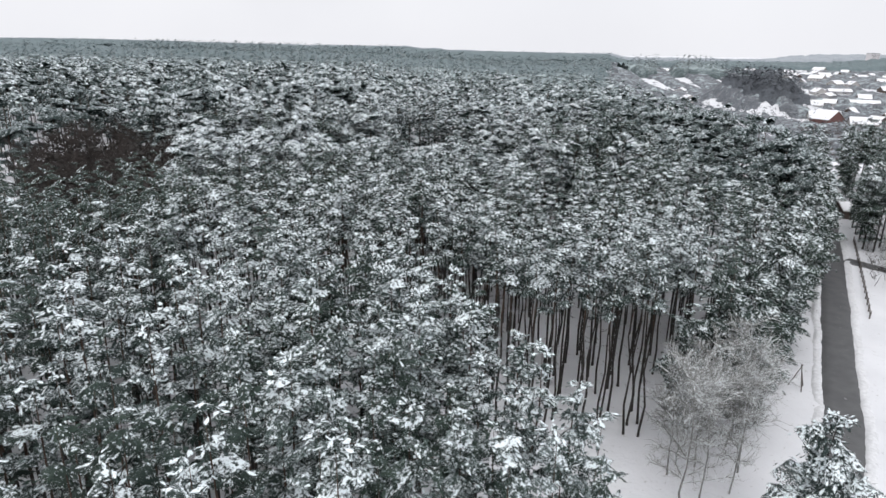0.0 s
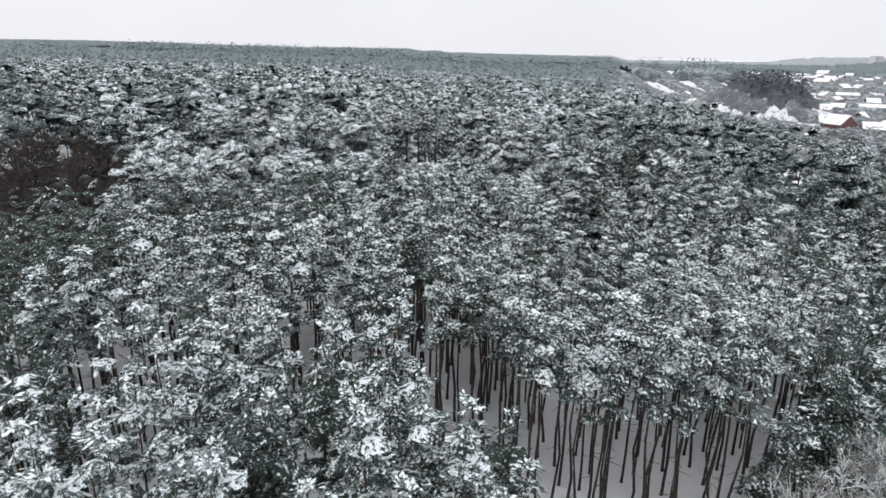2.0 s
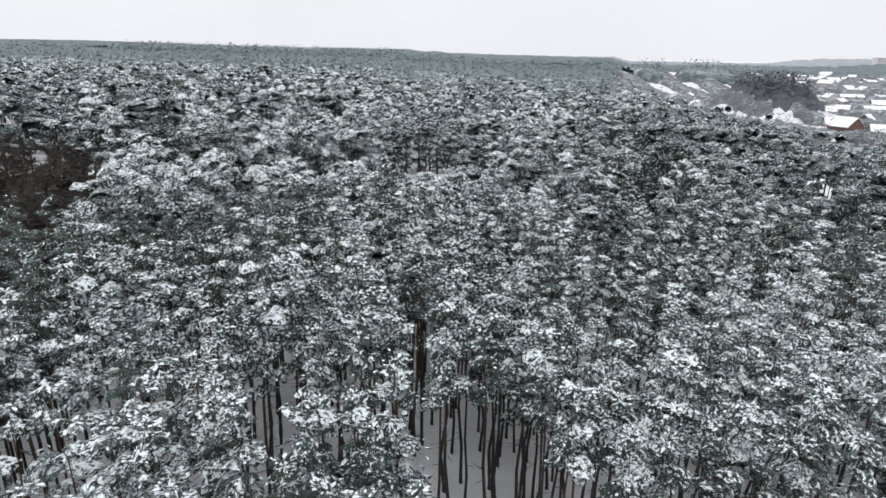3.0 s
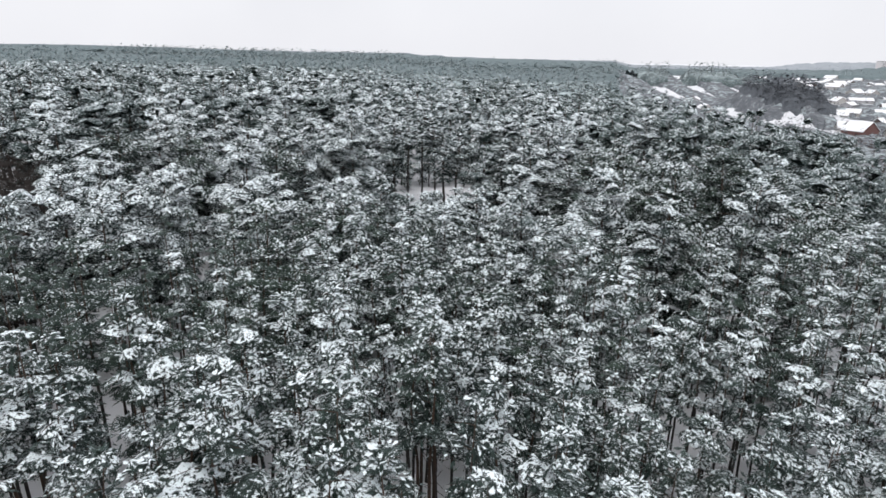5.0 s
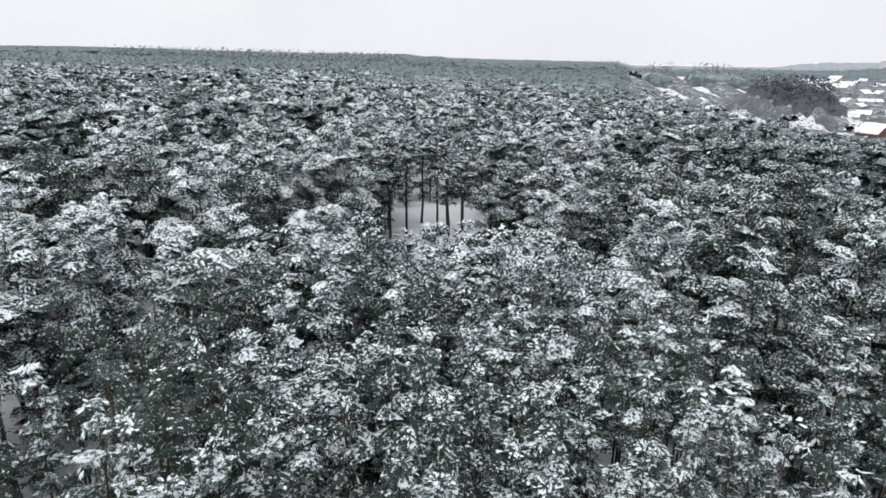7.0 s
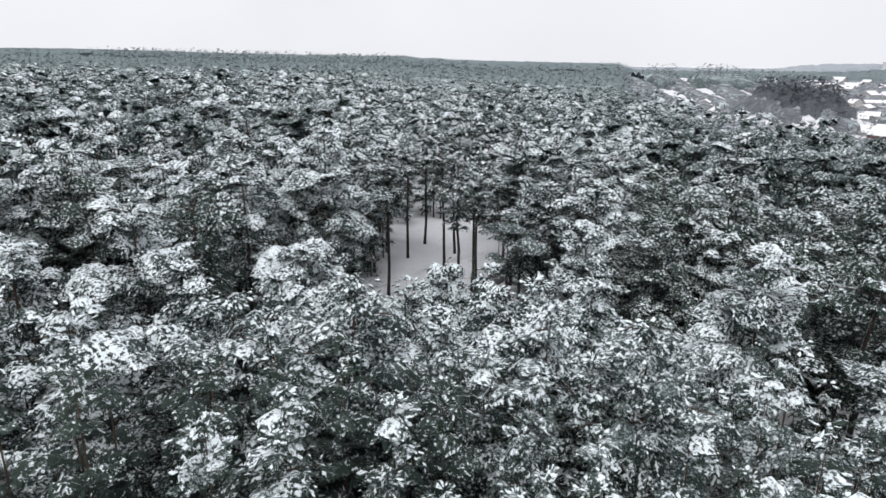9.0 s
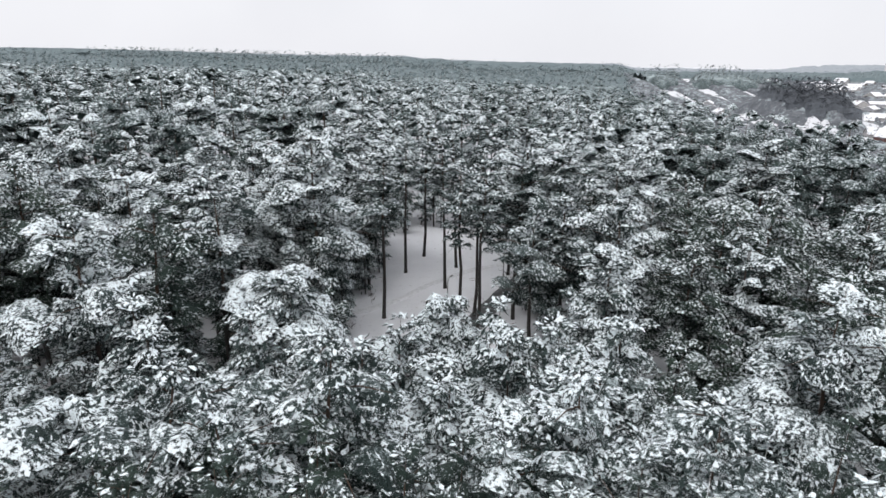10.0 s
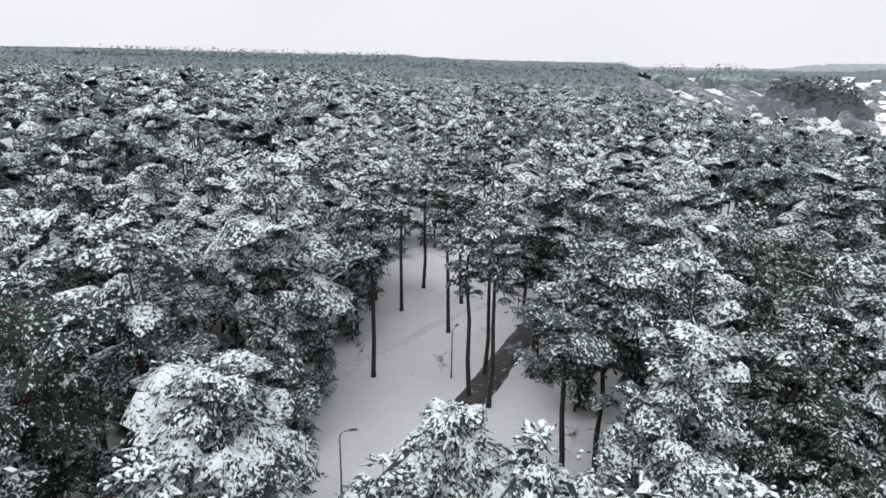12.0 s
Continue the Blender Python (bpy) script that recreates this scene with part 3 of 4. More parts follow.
def stand(name, templates, places, mats, label, category, sheets=()):
    """Many trees that stay too far or too many to count, as one object."""
    vs, ts, ws, at = [], [], [], 0
    keys = ("trunk", "branchwork", "foliage", "snow")
    for k, (x, y, z, size, turn, pick) in enumerate(places):
        c, s = math.cos(turn) * size, math.sin(turn) * size
        for w, key in enumerate(keys):
            part = templates[pick % len(templates)].get(key)
            if part is None:
                continue
            v, t = part
            v = solid(v)
            vs.append(np.stack([v[:, 0] * c - v[:, 1] * s + x, v[:, 0] * s + v[:, 1] * c + y, v[:, 2] * size + z, *v[:, 3:].T], -1))
            ts.append(t + at)
            ws.append(np.full(len(t), w))
            at += len(v)
    for v, t in sheets:
        vs.append(solid(v))
        ts.append(t + at)
        ws.append(np.full(len(t), 2))
        at += len(v)
    me = mesh_of(name, np.concatenate(vs), np.concatenate(ts), mats, np.concatenate(ws), smooth=True)
    return tagged(new(name, me), label, category, kind="stuff")


def scatter(rng, x0, x1, y0, y1, step, jitter, keep):
    out = []
    for j, y in enumerate(np.arange(y0, y1, step)):
        for x in np.arange(x0 + (j % 2) * step * 0.5, x1, step):
            px, py = x + rng.uniform(-jitter, jitter), y + rng.uniform(-jitter, jitter)
            if keep(px, py):
                out.append((px, py))
    return out


def line_gap(x, y):
    """Distance in plan from the middle line of the flight over the wood."""
    return math.hypot(x, y - min(max(y, 35), 135))


rng = np.random.default_rng(11)

# old pines whose places stand out round the glade
NAMED_PINES = [(-5.6, 161.5), (4.2, 157.5), (6.0, 155.7), (6.2, 162), (2.7, 172.3), (4.8, 181.3), (11.2, 161.3), (12.8, 178), (-3.3, 178.8),
               (-0.4, 187.3), (13.5, 145.1), (10.2, 142.7), (14.9, 142.7), (19.1, 152.4), (-14.4, 158), (-28.8, 167), (-37.5, 143.5), (-40, 150)]
LADEN = [(1.6, 131.5), (-12.0, 133.5)]
LOW_LADEN = [(-2.5, 126), (4.4, 126.5), (5.0, 121.5), (8.4, 123), (-0.5, 119.5), (12, 124), (-7.5, 122), (-11.5, 125), (-16, 121), (-4.2, 121.5), (-18.5, 124)]
BUSHY = [(3, 114.5), (-3.5, 117), (9.5, 117), (6.5, 111), (-12, 117), (1, 118), (-6, 112.5), (15, 117), (-8.5, 116), (12.5, 113.5), (6.2, 117), (-1, 113.5), (28.5, 33)]


def undergrowth(x, y):
    return oval(x, y, 9, 121, 13, 15) and y < 138


SIDE_PINES = [(13.5, 145.1), (10.2, 142.7), (14.9, 142.7), (11.2, 161.3), (12.8, 178)]
GLADE_PINES = [(-5.6, 161.5), (4.2, 157.5), (6.0, 155.7), (6.2, 162), (2.7, 172.3), (4.8, 181.3), (-3.3, 178.8), (-0.4, 187.3)]
OLD = [p for p in NAMED_PINES if p not in GLADE_PINES + SIDE_PINES]
for p in scatter(rng, -150, 150, 84, 285, 8.1, 3.4, lambda x, y: not young_stand(x, y) and not is_open(x, y) and in_forest(x, y) and abs(x) < 30 + 0.85 * (y - 60)):
    if (undergrowth(*p) and rng.random() < 0.45) or (-9 < p[0] < 10 and p[1] < 138) or (abs(p[0]) < 14 and p[1] < 120) or (18 < p[0] < 42 and p[1] < 104):
        continue
    if all((p[0] - q[0]) ** 2 + (p[1] - q[1]) ** 2 > 16 for q in NAMED_PINES + LADEN):
        OLD.append(p)


def thinned(x, y):
    """North of the cutting, where the trunks stand bare under high crowns."""
    return -27 < x < 34 and cutting(x) - 2 < y < cutting(x) + 21


YOUNG = scatter(rng, -95, 62, 12, 112, 2.9, 1.05, lambda x, y: noise.noise((x * 0.11, y * 0.11, 1.7)) < (0.30 if y > 62 else 0.6) and young_stand(x, y) and not is_open(x, y) and in_forest(x, y) and abs(x) < 22 + 0.80 * y)

ROW = scatter(rng, 9.5, 26, 53.5, 60.5, 2.45, 0.9, lambda x, y: True)
THIN = scatter(rng, -27, 34, 58, 84, 2.9, 1.2, lambda x, y: thinned(x, y) and not (x > 8.5 and y < 61.5) and not is_open(x, y) and in_forest(x, y))
THIN.sort(key=lambda p: p[1])
YOUNG = [p for p in YOUNG if not thinned(*p)]
OLD.sort(key=lambda p: math.hypot(p[0], p[1] - 140 if p[1] > 140 else 0))
YOUNG.sort(key=lambda p: line_gap(*p))

old_fine = [tree_arrays(100 + k, h, b, r, n, 21, "flat", 0.42, 0.24, bend=(bx, by), snow=1.02 * w, core=90, twin=4, rim=7, flat=0.40, droop=0.30) for k, (h, b, r, n, bx, by, w) in enumerate(
    ((22.0, 9.0, 5.6, 16, 0.4, 0.2, 1.0), (20.5, 9.5, 5.0, 14, -0.5, 0.3, 0.85), (22.5, 8.5, 5.9, 17, 0.2, -0.6, 1.05), (23.0, 11.5, 5.4, 14, 0.8, 0.1, 0.95), (19.5, 8.0, 5.2, 15, -0.3, -0.3, 1.1), (21.5, 9.5, 5.1, 14, 0.3, 0.5, 0.55), (20.0, 8.5, 5.2, 15, -0.2, 0.4, 0.35)))]
glade_pine = [tree_arrays(150 + k, h, b, r, n, 14, "flat", 0.46, 0.24, bend=(bx, 0.3), snow=w, core=50, twin=4, rim=7) for k, (h, b, r, n, bx, w) in enumerate(
    ((22.0, 13.0, 3.8, 12, 0.6, 0.75), (21.0, 12.0, 3.4, 12, -0.5, 0.6)))]
side_pine = [tree_arrays(160 + k, h, b, r, 15, 18, "flat", 0.42, 0.24, bend=(bx, 0.3), snow=w, core=60, twin=4, rim=7) for k, (h, b, r, bx, w) in enumerate(((20.5, 10.5, 4.9, 0.4, 0.75), (19.5, 11.0, 4.4, -0.4, 0.6)))]
old_rough = [tree_arrays(200 + k, h, b, r, n, 5, "flat", 0.70, 0.24, fine=False, sides=4, snow=1.4 * w, core=24, twin=3, rim=6, flat=0.45, low=0.2, slim=0.55) for k, (h, b, r, n, w) in enumerate(
    ((22, 9.5, 5.6, 13, 1.0), (20.5, 10.0, 5.0, 12, 0.9), (23, 9.0, 5.9, 14, 1.05), (21.5, 11.5, 5.4, 12, 0.75), (22, 9.5, 5.6, 13, 0.32), (20.5, 9.5, 5.2, 13, 0.18)))]
old_plain = [tree_arrays(250 + k, h, b, r, n, 2, "flat", 1.0, 0.24, fine=False, sides=3, snow=1.4 * w, core=0, twin=2, rim=5, flat=0.5, low=0.2, slim=0.6) for k, (h, b, r, n, w) in enumerate(
    ((22, 10.5, 5.3, 8, 1.0), (20.5, 11.0, 4.7, 7, 0.8), (23, 10.0, 5.6, 8, 1.05), (21.5, 12.5, 5.1, 7, 0.6), (22, 10.0, 5.4, 8, 0.28), (20.5, 10.5, 5.0, 8, 0.14)))]
young_fine = [tree_arrays(300 + k, 19.0, b, r, n, 19, "oval", 0.38, 0.14, bend=(bx, by), sides=6, snow=w, core=24, low=0.55, rim=6) for k, (b, r, n, bx, by, w) in enumerate(
    ((9.5, 2.0, 17, 0.3, 0.2, 0.88), (10.5, 1.9, 16, -0.4, 0.1, 0.72), (9.0, 2.1, 18, 0.1, -0.4, 0.92), (11.0, 1.9, 15, 0.5, -0.2, 0.82), (9.0, 2.0, 18, -0.3, 0.3, 0.38), (10.0, 2.0, 17, 0.2, 0.4, 0.22)))]
young_high = [tree_arrays(350 + k, 19.0, b, r, n, 18, "oval", 0.38, 0.145, bend=(bx, by), sides=6, snow=w, core=16, low=0.5, rim=6) for k, (b, r, n, bx, by, w) in enumerate(
    ((12.6, 2.0, 13, 0.5, 0.2, 1.0), (13.4, 1.9, 11, -0.6, 0.1, 0.85), (11.6, 2.1, 14, 0.3, -0.5, 1.0), (12.6, 1.8, 12, 0.2, 0.4, 0.45)))]
young_tall = [tree_arrays(370 + k, 21.0, b, r, n, 17, "oval", 0.38, 0.135, bend=(bx, by), sides=6, snow=w, core=12, low=0.5, rim=6) for k, (b, r, n, bx, by, w) in enumerate(
    ((15.6, 1.8, 10, 0.6, 0.2, 1.0), (16.4, 1.7, 8, -0.7, 0.2, 0.9), (15.0, 1.9, 11, 0.2, -0.6, 0.6)))]
young_rough = [tree_arrays(400 + k, 19.0, b, r, n, 6, "oval", 0.48, 0.13, fine=False, sides=4, snow=w, core=8, low=0.5, rim=4) for k, (b, r, n, w) in enumerate(
    ((9.5, 2.0, 14, 0.92), (10.5, 1.9, 13, 0.78), (9.0, 2.1, 15, 1.0), (9.5, 2.0, 14, 0.30), (9.0, 1.9, 14, 0.16)))]
laden = [tree_arrays(450, 15.8, 6.5, 3.9, 36, 26, "dome", 0.42, 0.17, bend=(0.2, 0.1), snow=1.4, twin=3, droop=0.65, core=160, low=0.7, flat=0.45),
         tree_arrays(451, 16.8, 3.0, 5.7, 58, 34, "dome", 0.46, 0.17, bend=(0.2, 0.3), snow=1.4, droop=0.60, core=260, low=0.75, flat=0.40, twin=3)]
low_laden = [tree_arrays(453 + k, 15.0, 4.0, r, 28, 24, "flat", 0.48, 0.14, bend=(0.4, -0.3), snow=w, droop=0.5, core=60, low=0.55, flat=0.4) for k, (r, w) in enumerate(((3.3, 1.2), (2.9, 0.95), (3.5, 0.8)))]
under_pine = [tree_arrays(470 + k, h, 1.5, r, 22, 11, "flat", 0.55, 0.14, bend=(0.4, -0.3), snow=w, core=24, low=0.5, full=False, rim=6, flat=0.5, droop=0.4) for k, (h, r, w) in enumerate(((17.0, 3.4, 0.95), (16.0, 3.1, 0.70), (17.5, 3.6, 0.36)))]
edge_pine = [tree_arrays(460, 17.0, 2.5, 3.3, 30, 18, "flat", 0.5, 0.17, bend=(0.5, -0.3), snow=0.5, core=60, low=0.5),
             tree_arrays(461, 15.5, 3.5, 3.0, 26, 18, "flat", 0.5, 0.16, bend=(-0.3, 0.2), snow=0.32, core=50, low=0.5)]


def lee_old(x, y):
    """How likely a pine is to carry little snow."""
    return 0.26 + 0.55 * float(smooth_step(x, 25, 55)) + 0.25 * float(smooth_step(-x, 25, 60)) + 0.5 * float(smooth_step(x, 55, 85)) + 1.5 * max(0.0, noise.noise((x * 0.07, y * 0.055, 9.0))) + (0.5 if oval(x, y, -62, 125, 32, 42) else 0.0)


def lee_young(x, y):
    return 0.12 + 0.85 * float(smooth_step(-x, 6, 20) * smooth_step(y, 42, 62)) + 0.08 * float(smooth_step(-x, 2, 16) * (1 - smooth_step(y, 40, 52))) + 0.4 * float(smooth_step(x, 12, 20) * smooth_step(y, 80, 88)) + 0.65 * float(smooth_step(x, 15, 24) * (1 - smooth_step(y, 62, 74))) + 0.9 * max(0.0, noise.noise((x * 0.05, y * 0.05, 5.0)))


def plant(places, fine_arrays, name, bark, leaf, label, group, lo, hi, category="pine tree", lee=None, bare=0):
    """bare: how many of the last templates carry little snow; they stand where lee is high."""
    roots = []
    for k, (x, y) in enumerate(places):
        size, turn = rng.uniform(lo, hi), rng.uniform(0, 6.283)
        m = Matrix.Translation((x, y, float(ground_at(x, y)) - 0.05)) @ Matrix.Rotation(turn, 4, "Z") @ Matrix.Rotation(rng.normal(0, 0.018), 4, "X")
        if k < len(fine_arrays):
            roots.append(tree_thing(name, fine_arrays[k], bark, NEEDLES_GREEN if bare and k >= len(fine_arrays) - bare else leaf, label, category, group))
            root = roots[-1]
            root.matrix_basis = m
        else:
            pick = int(rng.integers(len(roots) - bare))
            if lee and rng.random() < lee(x, y):
                pick = len(roots) - 1 - int(rng.integers(bare))
            root = copy_thing(roots[pick] if name != "laden_pine_tree" else roots[1], m)
        root.scale = (size, size, size)


NEAR, NEAR_OLD = 296 - len(THIN) - len(ROW), 92
plant(OLD[:NEAR_OLD], old_fine, "pine_tree", BARK, NEEDLES, "tall old pine with snow-laden flat crown", "old pines round the glade", 0.82, 1.14, lee=lambda x, y: 0.15 * lee_old(x, y) + (0.7 if x > 13 and y < 150 else -0.2 if x < -14 and y < 138 else 0.2 if abs(x) > 22 and y < 185 else 0.0), bare=2)
plant(YOUNG[:NEAR], young_fine, "young_pine_tree", BARK_YOUNG, NEEDLES_YOUNG, "slender young pine with narrow snow-dusted crown", "pines of the young stand", 0.92, 1.08, lee=lee_young, bare=2)
plant(THIN, young_high, "young_pine_tree", BARK_YOUNG, NEEDLES_YOUNG, "slender young pine with bare trunk and high crown", "bare-trunked pines at the verge", 0.86, 1.10)
plant(ROW, young_tall, "young_pine_tree", BARK_YOUNG, NEEDLES_YOUNG, "tall thin pine with a long bare trunk and small crown", "long-trunked pines beside the cutting", 0.92, 1.06)
plant(GLADE_PINES, glade_pine, "pine_tree", BARK, NEEDLES, "tall slender pine with bare trunk standing in the glade", "tall pines in the glade", 0.98, 1.06)
plant(SIDE_PINES, side_pine, "pine_tree", BARK, NEEDLES, "tall pine with a clear dark trunk beside the path", "pines beside the path", 0.96, 1.04)
plant(LADEN, laden, "laden_pine_tree", BARK, NEEDLES, "bushy pine bent under heavy snow beside the glade", "heavily laden pines", 0.98, 1.03)
plant(LOW_LADEN, low_laden, "bushy_pine_tree", BARK, NEEDLES, "low bushy young pine covered in snow", "low laden pines", 1.06, 1.22)
plant(BUSHY, low_laden, "bushy_pine_tree", BARK, NEEDLES, "bushy pine of middle height under thick snow", "bushy pines", 1.04, 1.15)
plant([(-12, 109.5), (-7.8, 108), (-4.6, 111), (6.5, 109.5), (10.8, 107.5)], [old_fine[5], old_fine[1]], "pine_tree", BARK, NEEDLES, "broad-crowned pine with patchy snow at the young stand's edge", "pines at the stand edge", 0.98, 1.05)
UNDER = [p for p in scatter(rng, -85, 85, 106, 205, 6.8, 2.8, lambda x, y: not young_stand(x, y) and not is_open(x, y) and in_forest(x, y) and not (undergrowth(x, y) and x < 12) and not (6 < x < 19 and 130 < y < 153) and abs(x) < 20 + 0.75 * (y - 92)) if all(math.hypot(p[0] - q[0], p[1] - q[1]) > 4.2 for q in LADEN + LOW_LADEN)]
UNDER += [(14.8, 156.5), (13.4, 164), (-12, 152.5), (-10.3, 156.5), (-14, 148), (-11, 161), (-9.2, 139.5), (-5, 207), (-1, 209), (3, 206.5), (7, 209), (11, 207), (14.5, 203), (-8, 203), (1, 213), (9, 213), (-4, 214), (-22.5, 118), (-25.5, 121.5), (-28, 126), (-19, 117), (-31, 122), (-24, 113.5), (12.5, 121), (16, 124), (20, 125), (23, 121.5), (22.5, 129), (26, 125.5), (18, 129), (18, 119), (27, 103), (31, 106), (35, 104), (33, 110), (38, 109), (29, 111), (36, 113), (41, 106), (38, 103.5)]
THICK = scatter(rng, 13, 40, 108, 142, 4.8, 1.6, lambda x, y: not (x < 19 and y > 130) and not is_open(x, y) and not young_stand(x, y)) + scatter(rng, -36, -14, 110, 140, 4.8, 1.6, lambda x, y: not is_open(x, y) and not young_stand(x, y))
UNDER += [p for p in THICK if all(math.hypot(p[0] - q[0], p[1] - q[1]) > 3.4 for q in LADEN + LOW_LADEN + UNDER + OLD[:NEAR_OLD])]
plant(UNDER, under_pine, "bushy_pine_tree", BARK, NEEDLES, "bushy half-grown pine beneath the old pines", "half-grown pines", 0.60, 0.85, lee=lambda x, y: 0.8 if y < 145 and x > 13 else 0.0 if y < 140 and x < -13 else 0.2, bare=1)

EDGE = [(28.5, 55), (31.5, 55.5), (34, 53.5), (36.5, 55.5), (38.5, 58.5), (35, 60), (42, 62), (45, 66.5), (40, 65), (48.5, 71), (52, 75.5), (55.5, 80), (59, 84.5), (62.5, 89), (66.5, 94), (70, 99), (73.5, 104), (77, 109), (81, 115), (84.5, 121), (51, 78), (60, 90), (69, 102)]
EDGE += [(road_middle(y) - 4.6 + 0.7 * math.sin(y * 1.7), y) for y in range(113, 200, 5)]
EDGE += [(road_middle(y) + 6.2 + 1.5 * math.sin(y), y) for y in range(120, 206, 6) if not 138 < y < 160]
plant(EDGE, edge_pine, "edge_pine_tree", BARK, NEEDLES_GREEN, "dark pine branched low to the ground by the road", "pines along the road", 0.85, 1.15)

brown_bare = [bare_arrays(600 + k, 16, 3.6, 16, 620, 0.13, 0.034) for k in range(3)]
frosty_bare = [bare_arrays(620 + k, 10, 3.3, 20, 800, 0.09, 0.036) for k in range(3)]
BROWN = scatter(rng, -110, -25, 84, 168, 5.8, 2.2, bare_wood)
plant(BROWN, brown_bare, "bare_tree", BARK_BROWN, None, "leafless brown deciduous tree with thin twigs", "leafless trees among the pines", 0.85, 1.15, "deciduous tree")
FROSTY = scatter(rng, -8, 34, 104, 142, 4.6, 1.6, lambda x, y: (undergrowth(x, y) and y < 117)) + [(33, 50), (26, 48.5), (34, 147), (-44, 188), (-58, 196)]
plant(FROSTY, frosty_bare, "frosted_tree", BARK_FROST, None, "young leafless tree with every twig coated in snow", "frosted leafless trees", 0.85, 1.3, "deciduous tree")
verge_bare = [bare_arrays(640 + k, 12.5, 2.7, 26, 1700, 0.10, 0.014) for k in range(2)]
plant([(29.5, 44.5), (31.8, 47.5), (28, 48.5), (26.2, 43.5), (24.6, 47), (32.5, 51.5), (23.6, 41.5)], verge_bare, "frosted_tree", TWIG_FROST, None, "tall leafless tree on the verge with snow-coated twigs", "frosted trees on the verge", 1.1, 1.35, "deciduous tree")


def canopy_sheet(x0, x1, y0, y1, step, height, keep, seed):
    """The closed roof of a far wood: a bumpy sheet at the height of the crowns, let down to the ground round its rim."""
    r2 = np.random.default_rng(seed)
    gx, gy = np.meshgrid(np.arange(x0, x1, step), np.arange(y0, y1, step))
    gx, gy = gx + r2.uniform(-0.3, 0.3, gx.shape) * step, gy + r2.uniform(-0.3, 0.3, gx.shape) * step
    inside_wood = np.vectorize(keep)(gx, gy)
    gz = ground_at(gx, gy) + np.where(inside_wood, height * r2.uniform(0.55, 1.0, gx.shape), -2.0)
    h, w = gx.shape
    i, j = np.meshgrid(np.arange(h - 1), np.arange(w - 1), indexing="ij")
    any_in = inside_wood[:-1, :-1] | inside_wood[1:, :-1] | inside_wood[:-1, 1:] | inside_wood[1:, 1:]
    a = (i * w + j)[any_in]
    return np.stack([gx, gy, gz], -1).reshape(-1, 3), np.concatenate([np.stack([a, a + 1, a + w + 1], -1), np.stack([a, a + w + 1, a + w], -1)])


def spots(places, count, lo, hi, sheltered=None, bare=()):
    """Place, size, turn and template; where sheltered says so, mostly the templates that carry little snow."""
    out = []
    for x, y in places:
        pick = int(rng.integers(count))
        if sheltered and rng.random() < sheltered(x, y):
            pick = int(bare[int(rng.integers(len(bare)))])
        out.append((x, y, float(ground_at(x, y)) - 0.05, rng.uniform(lo, hi), rng.uniform(0, 6.283), pick))
    return out


REST = OLD[NEAR_OLD:]
stand("distant_pine_stand", old_plain, spots([p for p in REST if p[1] > 205 or abs(p[0]) > 85], 4, 0.72, 1.20, lee_old, (4, 5)), [BARK, BARK, NEEDLES_STAND, SNOW_BROAD], "old pines with snowy crowns further off", "forest")
stand("old_pine_stand", old_rough, spots([p for p in REST if p[1] <= 205 and abs(p[0]) <= 85], 4, 0.75, 1.18, lee_old, (4, 5)), [BARK, BARK, NEEDLES_STAND, SNOW_BROAD], "old pines with snow-laden crowns standing close together", "forest")
YOUNG_REST = spots(YOUNG[NEAR:], 3, 0.88, 1.10, lee_young, (3, 4))
stand("young_pine_stand", young_rough, [p for p in YOUNG_REST if p[5] < 3], [BARK_YOUNG, BARK_YOUNG, NEEDLES_YOUNG, SNOW_LOAD], "dense young pines dusted with snow", "forest")
stand("sheltered_pine_stand", young_rough, [p for p in YOUNG_REST if p[5] > 2], [BARK_YOUNG, BARK_YOUNG, NEEDLES_GREEN, SNOW_LOAD], "dense green young pines with little snow", "forest")

far_pine = [tree_arrays(500 + k, 20.0, 9, 3.9, 5, 3, "flat", 1.6, 0.2, fine=False, sides=3, snow=0.0, slim=0.5, rim=4) for k in range(4)]
far_spruce = [tree_arrays(520 + k, 20.0, 6, 3.2, 4, 3, "cone", 2.0, 0.2, fine=False, sides=3, snow=0.0, slim=0.5, rim=4) for k in range(4)]
FAR = scatter(rng, -330, 300, 283, 440, 11.6, 4.0, lambda x, y: in_forest(x, y) and abs(x) < 40 + 0.75 * (y - 40))
FAR += scatter(rng, -420, 300, 440, 640, 12.3, 4.8, lambda x, y: in_forest(x, y) and abs(x) < 40 + 0.75 * (y - 40))
FAR += scatter(rng, -260, -140, 120, 285, 8, 3.0, lambda x, y: abs(x) < 45 + 0.75 * (y - 20))
EAST = scatter(rng, 70, 200, 96, 205, 6.0, 2.2, lambda x, y: 4.5 < road_gap(x, y) < 45 and not oval(x, y, 112, 150, 9, 8) and (y > 118 or road_gap(x, y) > 9))
stand("roadside_pine_stand", old_plain[4:], spots(EAST, 2, 0.75, 1.0), [BARK, BARK, NEEDLES_GREEN, SNOW_LOAD], "dark pines with little snow beyond the road", "forest")
far_old = [tree_arrays(510 + k, h, 10, r, 7, 2, "flat", 1.3, 0.2, fine=False, sides=3, snow=w, slim=0.6, rim=5, flat=0.5, low=0.3) for k, (h, r, w) in enumerate(((21, 5.0, 1.3), (20, 4.6, 1.0), (22, 5.2, 1.2), (20.5, 4.8, 0.3)))]
stand("further_pine_stand", far_old, spots([p for p in FAR if p[1] < 440], 4, 0.8, 1.2), [BARK, BARK, NEEDLES_STAND, SNOW_BROAD], "old pines with snowy crowns thinning into the distance", "forest")
